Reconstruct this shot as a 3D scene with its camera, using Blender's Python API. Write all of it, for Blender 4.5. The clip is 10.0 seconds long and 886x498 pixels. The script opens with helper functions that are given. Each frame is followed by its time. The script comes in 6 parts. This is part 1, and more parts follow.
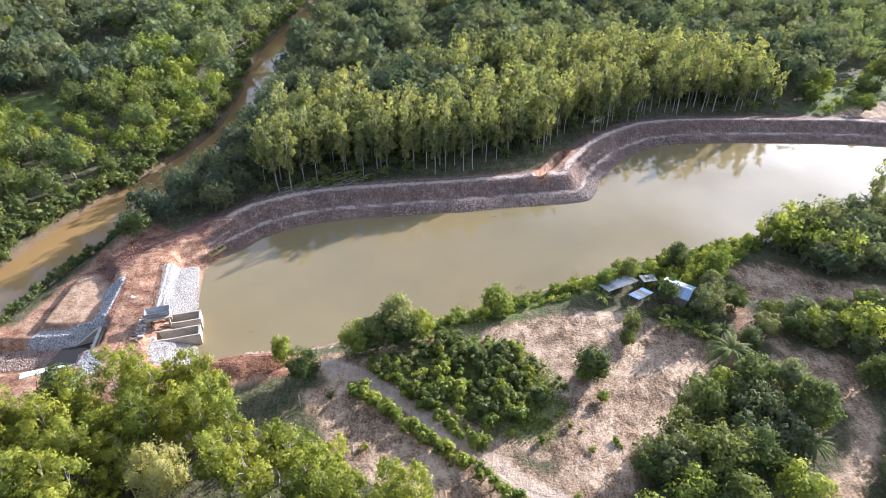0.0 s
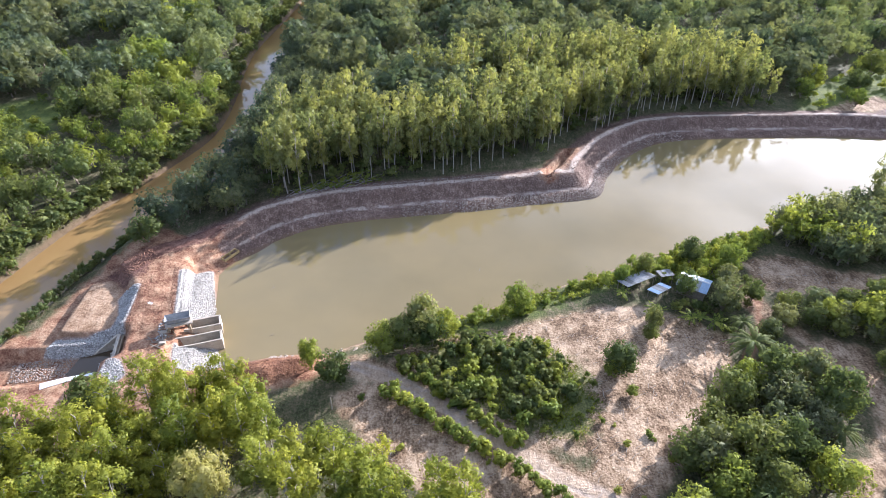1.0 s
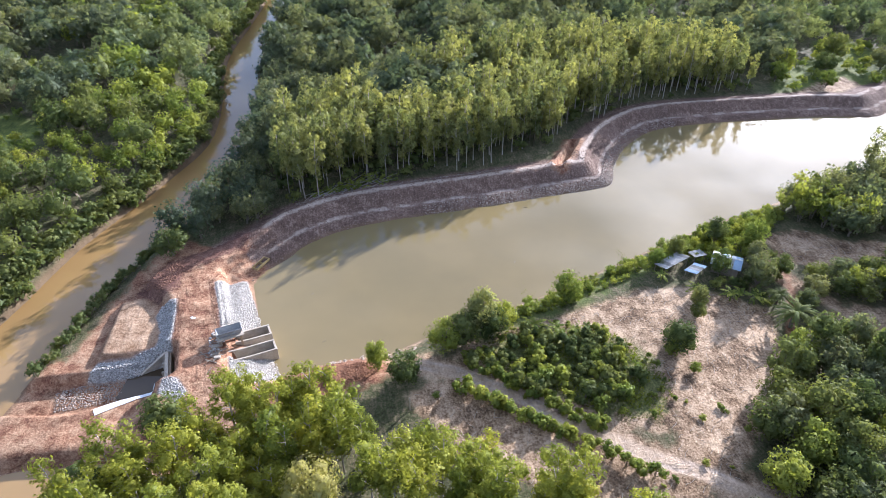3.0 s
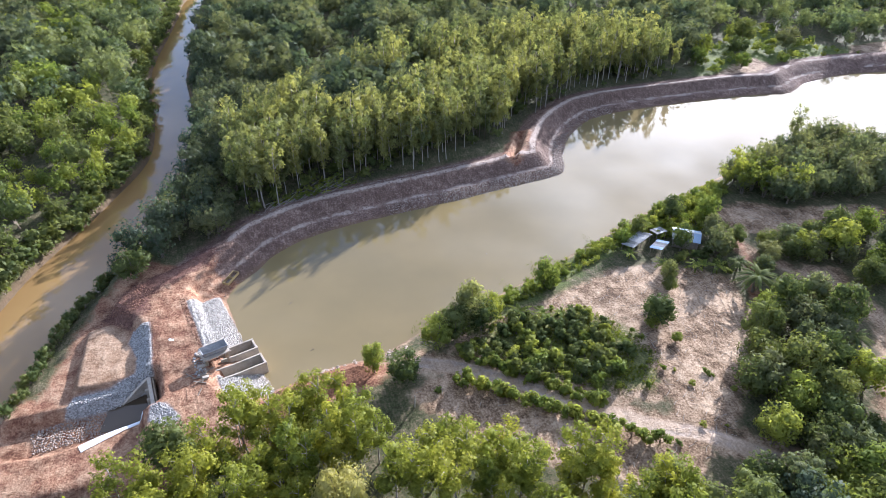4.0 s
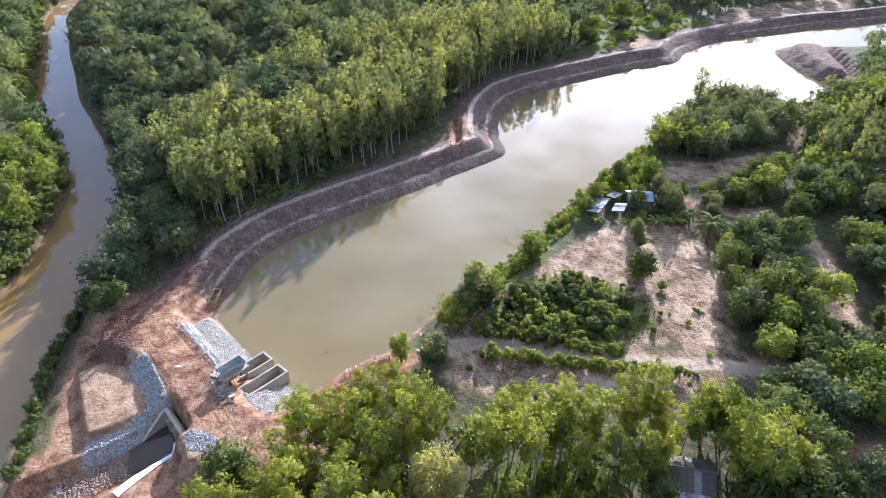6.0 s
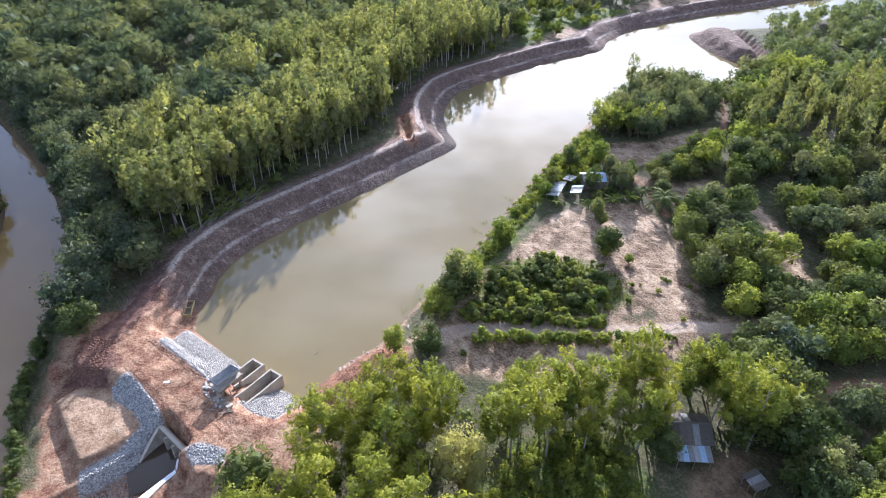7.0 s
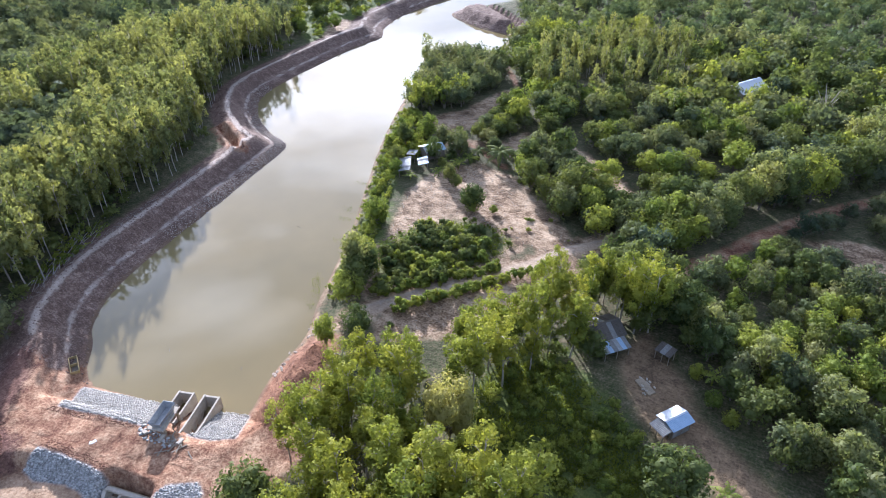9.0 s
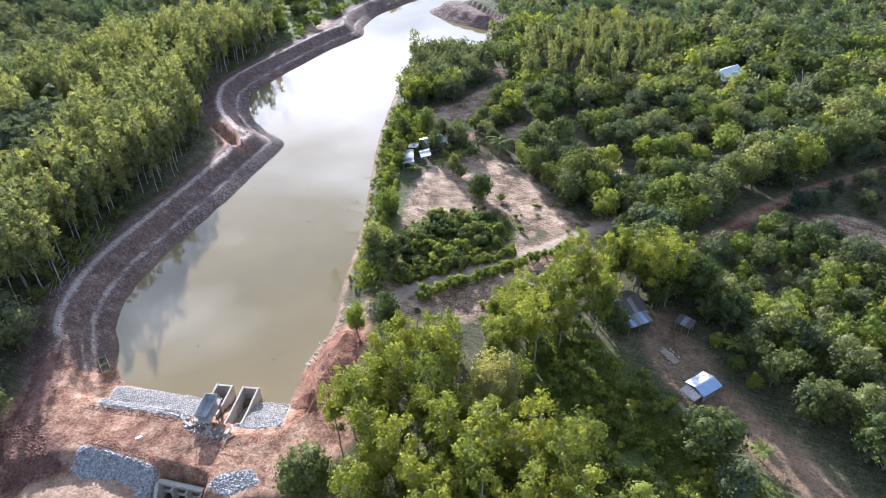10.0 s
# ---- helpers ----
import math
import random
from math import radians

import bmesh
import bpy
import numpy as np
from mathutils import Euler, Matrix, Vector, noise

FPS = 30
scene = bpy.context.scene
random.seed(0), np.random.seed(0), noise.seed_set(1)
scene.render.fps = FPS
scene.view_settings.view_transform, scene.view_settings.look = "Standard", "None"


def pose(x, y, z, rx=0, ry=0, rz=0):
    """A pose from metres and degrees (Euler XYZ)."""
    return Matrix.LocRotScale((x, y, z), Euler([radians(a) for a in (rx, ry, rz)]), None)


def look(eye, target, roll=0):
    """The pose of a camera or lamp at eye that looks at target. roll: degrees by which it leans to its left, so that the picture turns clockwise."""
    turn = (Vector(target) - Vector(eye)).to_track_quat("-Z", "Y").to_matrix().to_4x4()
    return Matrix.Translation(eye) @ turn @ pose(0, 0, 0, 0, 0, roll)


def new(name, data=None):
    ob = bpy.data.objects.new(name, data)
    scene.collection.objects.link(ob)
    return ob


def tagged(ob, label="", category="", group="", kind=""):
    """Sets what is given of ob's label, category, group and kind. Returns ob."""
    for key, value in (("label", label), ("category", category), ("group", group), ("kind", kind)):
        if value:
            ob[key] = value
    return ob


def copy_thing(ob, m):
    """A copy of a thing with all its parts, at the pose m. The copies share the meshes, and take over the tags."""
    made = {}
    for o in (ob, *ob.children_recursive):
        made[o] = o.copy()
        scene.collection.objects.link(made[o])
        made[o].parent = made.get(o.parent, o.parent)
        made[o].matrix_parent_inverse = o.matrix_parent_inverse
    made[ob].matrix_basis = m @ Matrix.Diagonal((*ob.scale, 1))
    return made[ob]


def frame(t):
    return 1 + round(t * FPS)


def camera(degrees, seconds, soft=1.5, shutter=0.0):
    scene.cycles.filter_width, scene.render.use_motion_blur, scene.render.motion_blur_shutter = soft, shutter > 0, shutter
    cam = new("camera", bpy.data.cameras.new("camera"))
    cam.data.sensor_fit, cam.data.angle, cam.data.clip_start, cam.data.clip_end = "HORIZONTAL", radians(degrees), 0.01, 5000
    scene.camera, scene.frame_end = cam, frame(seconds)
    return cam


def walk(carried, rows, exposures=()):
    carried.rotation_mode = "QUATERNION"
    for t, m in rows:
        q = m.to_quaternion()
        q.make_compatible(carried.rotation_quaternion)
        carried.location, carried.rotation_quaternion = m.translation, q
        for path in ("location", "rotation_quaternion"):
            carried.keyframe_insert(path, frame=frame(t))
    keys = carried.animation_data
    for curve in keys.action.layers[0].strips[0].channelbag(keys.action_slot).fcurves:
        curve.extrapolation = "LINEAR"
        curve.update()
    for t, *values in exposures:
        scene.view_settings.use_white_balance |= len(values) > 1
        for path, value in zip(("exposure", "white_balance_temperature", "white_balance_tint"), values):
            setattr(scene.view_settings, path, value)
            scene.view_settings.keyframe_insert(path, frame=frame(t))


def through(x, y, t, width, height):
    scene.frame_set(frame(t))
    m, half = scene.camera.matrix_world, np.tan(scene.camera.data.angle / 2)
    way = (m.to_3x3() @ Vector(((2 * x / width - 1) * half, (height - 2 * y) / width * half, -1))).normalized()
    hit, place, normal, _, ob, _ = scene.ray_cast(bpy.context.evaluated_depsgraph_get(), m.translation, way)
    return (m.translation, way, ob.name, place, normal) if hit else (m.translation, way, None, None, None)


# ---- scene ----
cam = camera(69.04, 10.0, soft=0.9)
# seconds, x, y, z, yaw, pitch, roll
ROWS = [
    (0, -0, -0, 70, 0, -34.762, 0.068),
    (0.5, -3.14, -0.05, 70.03, -0.073, -34.756, 0.01),
    (1, -6.72, -0.08, 70.02, -2.195, -34.749, -0.024),
    (1.5, -10.64, 0.02, 70.05, -6.503, -34.803, -0.034),
    (2, -14.84, 0.23, 70.1, -6.946, -34.837, -0.022),
    (2.5, -19.21, 0.5, 70.1, -7.1, -34.854, -0.021),
    (2.7, -20.99, 0.61, 70.07, -7.351, -34.892, -0.025),
    (3.8, -31.11, 1.63, 69.79, -14.934, -34.791, -0.01),
    (4, -33.05, 1.91, 69.76, -16.99, -34.803, 0.004),
    (4.5, -37.93, 2.7, 69.7, -23.203, -34.81, -0.018),
    (5, -42.84, 3.78, 69.65, -29.545, -34.816, -0.008),
    (5.5, -47.56, 5.1, 69.5, -29.527, -34.837, 0.004),
    (5.7, -49.42, 5.67, 69.45, -29.606, -34.83, 0.063),
    (6.8, -59.12, 9.12, 69.15, -36.939, -34.827, -0.041),
    (7, -60.88, 9.93, 69.08, -38.912, -34.834, 0.017),
    (7.5, -65.29, 12.05, 68.88, -43.635, -34.814, 0.004),
    (8, -69.6, 14.53, 68.67, -48.596, -34.801, 0.032),
    (8.5, -73.76, 17.26, 68.43, -55.241, -34.766, 0.005),
    (9, -77.66, 20.34, 68.22, -62.735, -34.747, 0.021),
    (9.5, -81.25, 23.71, 68.07, -66.745, -34.763, 0.019),
    (10, -84.57, 27.23, 67.87, -66.702, -34.743, 0.075),
]
EXPOSURES = [(0.0, 1.4, 5600, 18), (4.5, 1.25, 5480, 18), (7.0, 1.22, 5380, 18), (10.0, 1.21, 5350, 17)]
walk(cam, [(t, pose(x, y, z, 90 + pitch, roll, yaw)) for t, x, y, z, yaw, pitch, roll in ROWS], EXPOSURES)

# ---- light ----
SUN_AZ, SUN_EL = radians(47.5), radians(18.5)
to_sun = Vector((math.sin(SUN_AZ) * math.cos(SUN_EL), math.cos(SUN_AZ) * math.cos(SUN_EL), math.sin(SUN_EL)))
world = bpy.data.worlds.new("world")
scene.world = world
world.use_nodes = True
wn, wl = world.node_tree.nodes, world.node_tree.links
wn.clear()
sky = wn.new("ShaderNodeTexSky")
sky.sky_type, sky.sun_disc = "NISHITA", False
sky.sun_elevation, sky.sun_rotation = SUN_EL, SUN_AZ
sky.air_density, sky.dust_density, sky.ozone_density = 1.0, 0.7, 2.4
# thin broken cloud over the whole dome
wco = wn.new("ShaderNodeTexCoord")
wmap = wn.new("ShaderNodeMapping")
wmap.inputs["Scale"].default_value = (1.6, 1.6, 4.5)
wnoise = wn.new("ShaderNodeTexNoise")
wnoise.inputs["Scale"].default_value, wnoise.inputs["Detail"].default_value = 1.7, 6.0
wramp = wn.new("ShaderNodeMapRange")
for key, value in (("From Min", 0.42), ("From Max", 0.62), ("To Min", 0.05), ("To Max", 0.55)):
    wramp.inputs[key].default_value = value
wmix = wn.new("ShaderNodeMix")
wmix.data_type = "RGBA"
# cloud is brighter towards the sun
wdot = wn.new("ShaderNodeVectorMath")
wdot.operation = "DOT_PRODUCT"
wdot.inputs[1].default_value = to_sun
wpow = wn.new("ShaderNodeMath")
wpow.operation = "POWER"
wpow.inputs[1].default_value = 11.0
wclamp = wn.new("ShaderNodeMath")
wclamp.operation = "MAXIMUM"
wcloud = wn.new("ShaderNodeMix")
wcloud.data_type = "RGBA"
wcloud.inputs[6].default_value, wcloud.inputs[7].default_value = (7.5, 7.9, 8.5, 1), (56.0, 54.5, 52.0, 1)
wl.new(wco.outputs["Generated"], wdot.inputs[0])
wl.new(wdot.outputs["Value"], wclamp.inputs[0])
wl.new(wclamp.outputs[0], wpow.inputs[0])
wl.new(wpow.outputs[0], wcloud.inputs[0])
wl.new(wcloud.outputs[2], wmix.inputs[7])
wbg = wn.new("ShaderNodeBackground")
wbg.inputs["Strength"].default_value = 0.095
wout = wn.new("ShaderNodeOutputWorld")
wl.new(wco.outputs["Generated"], wmap.inputs["Vector"])
wl.new(wmap.outputs["Vector"], wnoise.inputs["Vector"])
wl.new(wnoise.outputs["Fac"], wramp.inputs["Value"])
wl.new(wramp.outputs["Result"], wmix.inputs[0])
wl.new(sky.outputs["Color"], wmix.inputs[6])
wl.new(wmix.outputs[2], wbg.inputs["Color"])
wl.new(wbg.outputs["Background"], wout.inputs["Surface"])

sun_data = bpy.data.lights.new("sun", "SUN")
sun_data.energy, sun_data.angle, sun_data.color = 5.6, radians(0.6), (1.0, 0.94, 0.86)
sun = new("sun", sun_data)
sun.matrix_world = look(to_sun * 300, (0, 0, 0))

# ---- numbers of the plan (metres; pond level is 0) ----
NORTH = [(-43.5, 94), (-41, 98), (-38, 101), (-34, 105.5), (-28, 109), (-21, 111), (-14, 112), (-7, 113), (2, 114), (11, 115.5), (21, 117), (30, 118.5), (33, 122),
         (35, 127), (39, 133), (43, 138), (51, 144), (60, 146.5), (75, 147), (92, 147), (106, 146), (116, 144.5), (126, 149.5), (144, 152), (164, 149.5), (190, 145), (214, 138), (300, 122)]
SOUTH = [(300, 96), (215, 115), (185, 122), (168, 131), (158, 136.6), (151.6, 134), (146, 126), (142.6, 119), (140.4, 112.5), (139.4, 107), (134, 103.8), (127, 103.2), (120, 103), (104, 112), (92, 114), (80, 111), (65, 107), (49, 101.5), (36, 96.5),
         (21, 90), (6, 83.5), (-4, 80), (-14, 76.5), (-21, 73.5), (-28, 73), (-33, 72), (-37, 71), (-38.5, 73.5), (-40.5, 79), (-42, 86), (-43.5, 94)]
RIVER_L = [(-112, 20), (-100, 52), (-90, 74), (-83, 94), (-80, 105), (-77, 114), (-72, 125), (-67, 136), (-60, 156), (-60, 180), (-62, 200), (-63, 225), (-60, 255), (-57, 285), (-54, 315), (-40, 345), (20, 380)]
RIVER_R = [(24, 368), (-32, 338), (-46.5, 315), (-49, 285), (-51, 258), (-51.5, 236), (-52.5, 212), (-51, 192), (-50, 171), (-50.5, 155), (-52, 142), (-53.5, 132), (-56, 124), (-59, 115), (-63, 108), (-67, 100), (-69.5, 94), (-72, 84), (-75.5, 73), (-80, 58), (-88, 40), (-96, 16)]
POND_Z, RIVER_Z = 0.0, -1.2


def smooth_line(pts, n=4):
    """Catmull-Rom through the points."""
    p = np.array([pts[0], *pts, pts[-1]], float)
    out = []
    for i in range(1, len(p) - 2):
        for k in range(n):
            t = k / n
            a, b, c, d = p[i - 1], p[i], p[i + 1], p[i + 2]
            out.append(0.5 * (2 * b + (c - a) * t + (2 * a - 5 * b + 4 * c - d) * t * t + (3 * b - a - 3 * c + d) * t ** 3))
    out.append(p[-2])
    return np.array(out)


def line_distance(q, line):
    best = np.full(len(q), 1e9)
    for a, b in zip(line[:-1], line[1:]):
        ab = b - a
        t = np.clip(((q - a) @ ab) / max(ab @ ab, 1e-9), 0, 1)
        best = np.minimum(best, np.hypot(*(q - a - t[:, None] * ab).T))
    return best


def inside(q, poly):
    c = np.zeros(len(q), bool)
    for (x0, y0), (x1, y1) in zip(poly, np.roll(poly, -1, axis=0)):
        if y0 != y1:
            c ^= ((y0 > q[:, 1]) != (y1 > q[:, 1])) & (q[:, 0] < (x1 - x0) * (q[:, 1] - y0) / (y1 - y0) + x0)
    return c


def poly_distance(q, poly):
    """Signed: negative inside."""
    poly = np.asarray(poly, float)
    d = line_distance(q, np.vstack([poly, poly[:1]]))
    return np.where(inside(q, poly), -d, d)


def lattice(ix, iy, seed):
    h = np.sin(ix * 127.1 + iy * 311.7 + seed * 74.7) * 43758.5453
    return h - np.floor(h)


def value_noise(x, y, seed=0):
    ix, iy = np.floor(x), np.floor(y)
    fx, fy = x - ix, y - iy
    fx, fy = fx * fx * (3 - 2 * fx), fy * fy * (3 - 2 * fy)
    a, b, c, d = lattice(ix, iy, seed), lattice(ix + 1, iy, seed), lattice(ix, iy + 1, seed), lattice(ix + 1, iy + 1, seed)
    return (a + (b - a) * fx) * (1 - fy) + (c + (d - c) * fx) * fy


def fbm(x, y, scale, octaves=4, seed=0):
    out, amp, total = 0, 1.0, 0
    for k in range(octaves):
        out = out + amp * value_noise(x / scale * 2 ** k, y / scale * 2 ** k, seed + k)
        total, amp = total + amp, amp * 0.5
    return out / total - 0.5


def step(a, b, v):
    t = np.clip((v - a) / (b - a), 0, 1)
    return t * t * (3 - 2 * t)


north_line, south_line = smooth_line(NORTH), smooth_line(SOUTH)
POND = np.vstack([north_line, south_line])
RIVER = np.vstack([smooth_line(RIVER_L), smooth_line(RIVER_R)])
DECK = [(-49.5, 96), (-46.6, 82), (-46, 71), (-43.5, 67.5), (-38, 66), (-40, 60), (-50, 60), (-53.5, 66), (-53.6, 73), (-54, 80), (-54.5, 87), (-60, 95), (-57, 99), (-46, 103)]
PLATEAU = [(-64.2, 90.6), (-61, 91.4), (-58.4, 88.4), (-57, 83), (-56.5, 79), (-60.4, 77.8), (-64.6, 78)]
DAMP = [(-62.5, 93), (-61.2, 96.5), (-57, 99), (-50, 104), (-45, 108), (-44, 104), (-48.5, 100), (-55.4, 96), (-54.8, 91.6), (-58, 89.2)]
BASIN = [(-54.2, 76.8), (-53.6, 72.2), (-58, 71), (-66, 69), (-78, 70.5), (-78, 74), (-66, 74.2), (-59, 74.8)]
CREEK = [(-58, 59), (-58, 54), (-75, 51), (-84, 52), (-82, 58), (-70, 59.5)]
MOUND = [(-41, 67.6), (-36.5, 69.6), (-30, 71.4), (-23, 71), (-22, 68), (-29, 64.5), (-38, 64.6)]
BARE = [(4, 75), (12, 77), (21, 79.5), (29, 79.5), (40, 72), (37, 62), (30, 54), (22, 46), (17, 41), (12, 45), (16, 56), (18, 66), (12, 71)]
LOWER = [(-20, 62), (-14, 65), (2, 52), (10, 45), (16, 42), (10, 38), (0, 42), (-12, 50)]
GREEN = [(-11, 68), (-6, 72), (2, 74.5), (12, 72), (18, 64), (17.5, 57), (13, 52), (6, 54), (-2, 60)]
TRACK = [(-17, 68), (-12, 65.4), (-6.4, 61.4), (0.2, 55.6), (6.6, 50.1), (11, 46.6), (16, 43.6), (24, 36)]
ROAD = [(12, 28.5), (17, 25), (22, 22.5), (29, 17.5), (36, 14), (50, 4), (70, -14)]
YARD = [(1, 26), (-3.5, 23), (-7.5, 18.6), (-12.5, 16.8), (-15.8, 12.6), (-19.8, 7.6), (-25, 2.5), (-33, -6), (-36, -3), (-28.5, 6.5), (-25.5, 11), (-21.6, 15.5), (-18.2, 20.5), (-16, 23.5), (-11.5, 26.5), (-8, 28.5), (-3, 28)]
LAWN = [(-26, 12.5), (-29, 6), (-36.5, -3.5), (-41, 0), (-36, 10), (-30, 14)]
ALLEY = [(38, 37), (46.3, 45.2), (53, 51.6), (56.5, 58), (53.5, 66), (48.5, 76), (46, 83)]
PATHS = [[(112, 100), (104, 93), (92.3, 84.9), (84, 80.4), (76, 81)], [(48, 80), (46.5, 75), (43, 70), (40, 65.5)]]
MIDSAND = [(45, 68), (54.5, 71), (60, 68.5), (57.5, 58.5), (53, 60), (46, 65)]
SAND_E = [(38, 7), (35.5, 1.5), (29.5, -4.5), (27, -7.5), (33, -12), (42, -7), (42, 0)]
FIELD_E = [(50, 90.5), (58, 93), (62, 90), (66, 87.5), (74, 86.5), (84, 83.5), (80, 78.8), (71, 82), (63, 81.5), (55.5, 81.5), (50, 83)]
TRENCH = [(20.8, 124.6), (22.6, 126.6), (25.2, 131), (28.2, 136)]
WHEELS = [smooth_line(w) for w in ([(-48.5, 58), (-50, 72), (-50.6, 84), (-52, 91)], [(-46, 64), (-48.6, 80), (-50.6, 92), (-47, 100), (-40, 106)], [(-44, 62), (-51, 69), (-52.4, 82), (-55, 92)])]
WHEELS.append(np.array([(-53.6 + 2.5 * math.cos(a), 95.4 + 2.5 * math.sin(a)) for a in np.linspace(0, 6.28, 40)]))
PENINSULA = [(158.4, 136), (152, 133.4), (146.6, 126), (143.2, 119), (141, 112.5), (141, 106), (148, 104), (156, 112), (165, 123), (169, 130)]
UNDER = [(-20, 46), (-31, 42), (-32, 36), (-37, 28), (-34, 12), (-24, 16), (-20, 22), (-15, 28), (-11, 34), (-8, 37), (-13, 42)]
CLEARINGS = [[(-122, 168), (-112, 174), (-101, 166), (-98, 152), (-108, 150), (-118, 154)], [(-124, 211), (-112, 221), (-97, 228.5), (-93, 218), (-102, 202), (-112, 196), (-120, 200)],
             [(95, 159), (113, 157.6), (135, 158), (160, 162), (148, 176), (145, 202), (133, 200), (124, 186), (110, 177), (99, 169)], [(150, 158), (215, 151), (238, 157), (200, 170), (160, 168)]]
NORTH_SAND = [(97, 157.6), (113, 156.6), (124, 159), (121, 167), (112, 164)]
BRIGHT = [(-102, 153), (-81, 155), (-73, 135), (-86, 131), (-98, 138)]


APRON_A = [(-49.2, 92.2), (-44.5, 94.2), (-41.4, 84), (-41.2, 81.4), (-43, 80), (-46.5, 79.7)]
APRON_B = [(-44.8, 73.8), (-44.2, 70.5), (-42.4, 68), (-37.4, 70.6), (-38.4, 74.8)]
WEST_STONES = [(-57.4, 88.2), (-54.9, 88.4), (-54.4, 85), (-54, 81), (-53.9, 77.8), (-55.6, 76.6), (-59.5, 74.8), (-65.8, 74.6), (-64.6, 77.3), (-60.4, 77.2), (-56.3, 78.6), (-56.4, 82), (-57.8, 85.8)]
SOUTH_HEAP = [(-53.4, 70.4), (-51.6, 70.2), (-49.6, 67.0), (-50.7, 65.4), (-53.6, 67.6)]
STONE_BEDS = [APRON_A, APRON_B, WEST_STONES, SOUTH_HEAP]


def terrain(q):
    """Height of the ground, and the distances that its surface is chosen by."""
    x, y = q[:, 0], q[:, 1]
    dp, dr = poly_distance(q, POND), poly_distance(q, RIVER)
    dn, ds = line_distance(q, north_line), line_distance(q, south_line)
    west = step(-40, -47, x) * step(100, 95, y) * step(60, 66, y)
    rough = fbm(x, y, 2.6, 4, 3)
    h = 2.7 + 0.9 * fbm(x, y, 45, 3, 1) + 0.25 * fbm(x, y, 7, 3, 2)
    # dike along the far shore, with a bench and a crest
    w = dn + 0.5 * fbm(x, y, 5, 2, 9)
    dike = np.interp(w, [0, 1.6, 2.6, 3.4, 6.4, 6.9, 8.4, 11, 16], [0, 0.75, 1.05, 1.2, 3.3, 3.45, 3.4, 2.2, 2.2]) + 0.34 * rough
    bank = np.interp(ds, [0, 0.8, 3.5, 7, 12], [0, 0.5, 1.7, 2.55, 2.7]) + 0.2 * rough
    side = step(-1.5, 1.5, ds - dn)
    near_pond = step(18, 12, np.minimum(dn, ds))
    prof = bank + (dike - bank) * side
    h = h + (prof - h) * near_pond
    dpen = poly_distance(q, PENINSULA)
    h = np.where(dpen < 0, np.interp(-dpen, [0, 1.5, 2.2, 4], [0.6, 1.3, 1.4, 3.2]) + 0.1 * rough, h)
    # dam: road deck, falling to the plateau and the outlet
    dd = poly_distance(q, DECK)
    zone = step(-44, -50, x) * step(101, 94, y) * step(52, 58, y) * step(-86, -78, x)
    low = 0.35 + 0.6 * fbm(x, y, 6, 3, 5)
    dq = poly_distance(q, PLATEAU)
    low = low + (1.3 - low) * step(4.5, 2.0, dq) * step(77.0, 78.4, y) * step(-61.5, -59, x)
    h = h + (low - h) * zone
    deck = 2.75 + 0.4 * rough + 0.25 * fbm(x, y, 9, 2, 6)
    h = h + (deck - h) * step(1.9, 0.0, dd + 1.2 * rough) * step(-35.5, -37, x)
    apron = np.clip((-40.5 - (x + (y - 83) * 0.22)) / 5.4, 0, 1) * 2.5
    h = np.where((dd > 0) & (x > -50) & (x < -37) & (y > 66) & (y < 97) & (ds < 7), np.minimum(h, apron + 0.05 * rough), h)
    h = h + (1.35 + 0.12 * rough - h) * step(0.7, -0.3, dq + 0.7 * rough)
    db = poly_distance(q, BASIN)
    h = h + (-1.25 + 0.15 * rough - h) * step(1.7, 0.0, db)
    h = np.where((x > -60) & (x < -53.2) & (y > 70) & (y < 77.5) & (db < 0.1), -1.9, h)
    # the floors of the intake channels are dug out
    for cx, cy, run in ((-44.9, 73.9, 7.0), (-44.6, 77.9, 5.6)):
        u = (x - cx) * math.cos(radians(17)) + (y - cy) * math.sin(radians(17))
        v = (y - cy) * math.cos(radians(17)) - (x - cx) * math.sin(radians(17))
        h = np.where((u > 0.6) & (u < run) & (np.abs(v) < 1.05), np.minimum(h, -1.0), h)
    dtr = line_distance(q, np.array(TRENCH, float))
    h = h - 1.1 * step(1.1, 0.5, dtr) + 0.5 * np.exp(-((dtr - 1.6) / 0.5) ** 2)
    dc = poly_distance(q, CREEK)
    h = h + (-2.0 - h) * step(2.5, -0.8, dc)
    dm = poly_distance(q, MOUND)
    h = h + np.where(dm < 0, np.interp(-dm, [0, 2.5], [0, 1.7]) * (0.85 + 0.6 * rough), 0)
    # ruts, furrows
    dt = line_distance(q, smooth_line(TRACK))
    h = h - 0.12 * np.exp(-((dt - 0.75) / 0.3) ** 2) + 0.05 * np.exp(-(dt / 0.35) ** 2)
    # river and pond beds
    bankr = np.interp(dr, [0, 1.0, 4.0], [-1.2, 0.0, 1.0]) + 0.25 * rough
    h = np.where(dr < 4, np.minimum(h, np.maximum(bankr, -1.2)), h)
    h = np.where(dr < 0, -1.2 - np.minimum(-dr * 0.5, 1.5), h)
    h = np.where(dp < 0, -np.minimum(-dp * 0.45, 2.0) + 0.1 * rough * step(0, -0.5, dp), h)
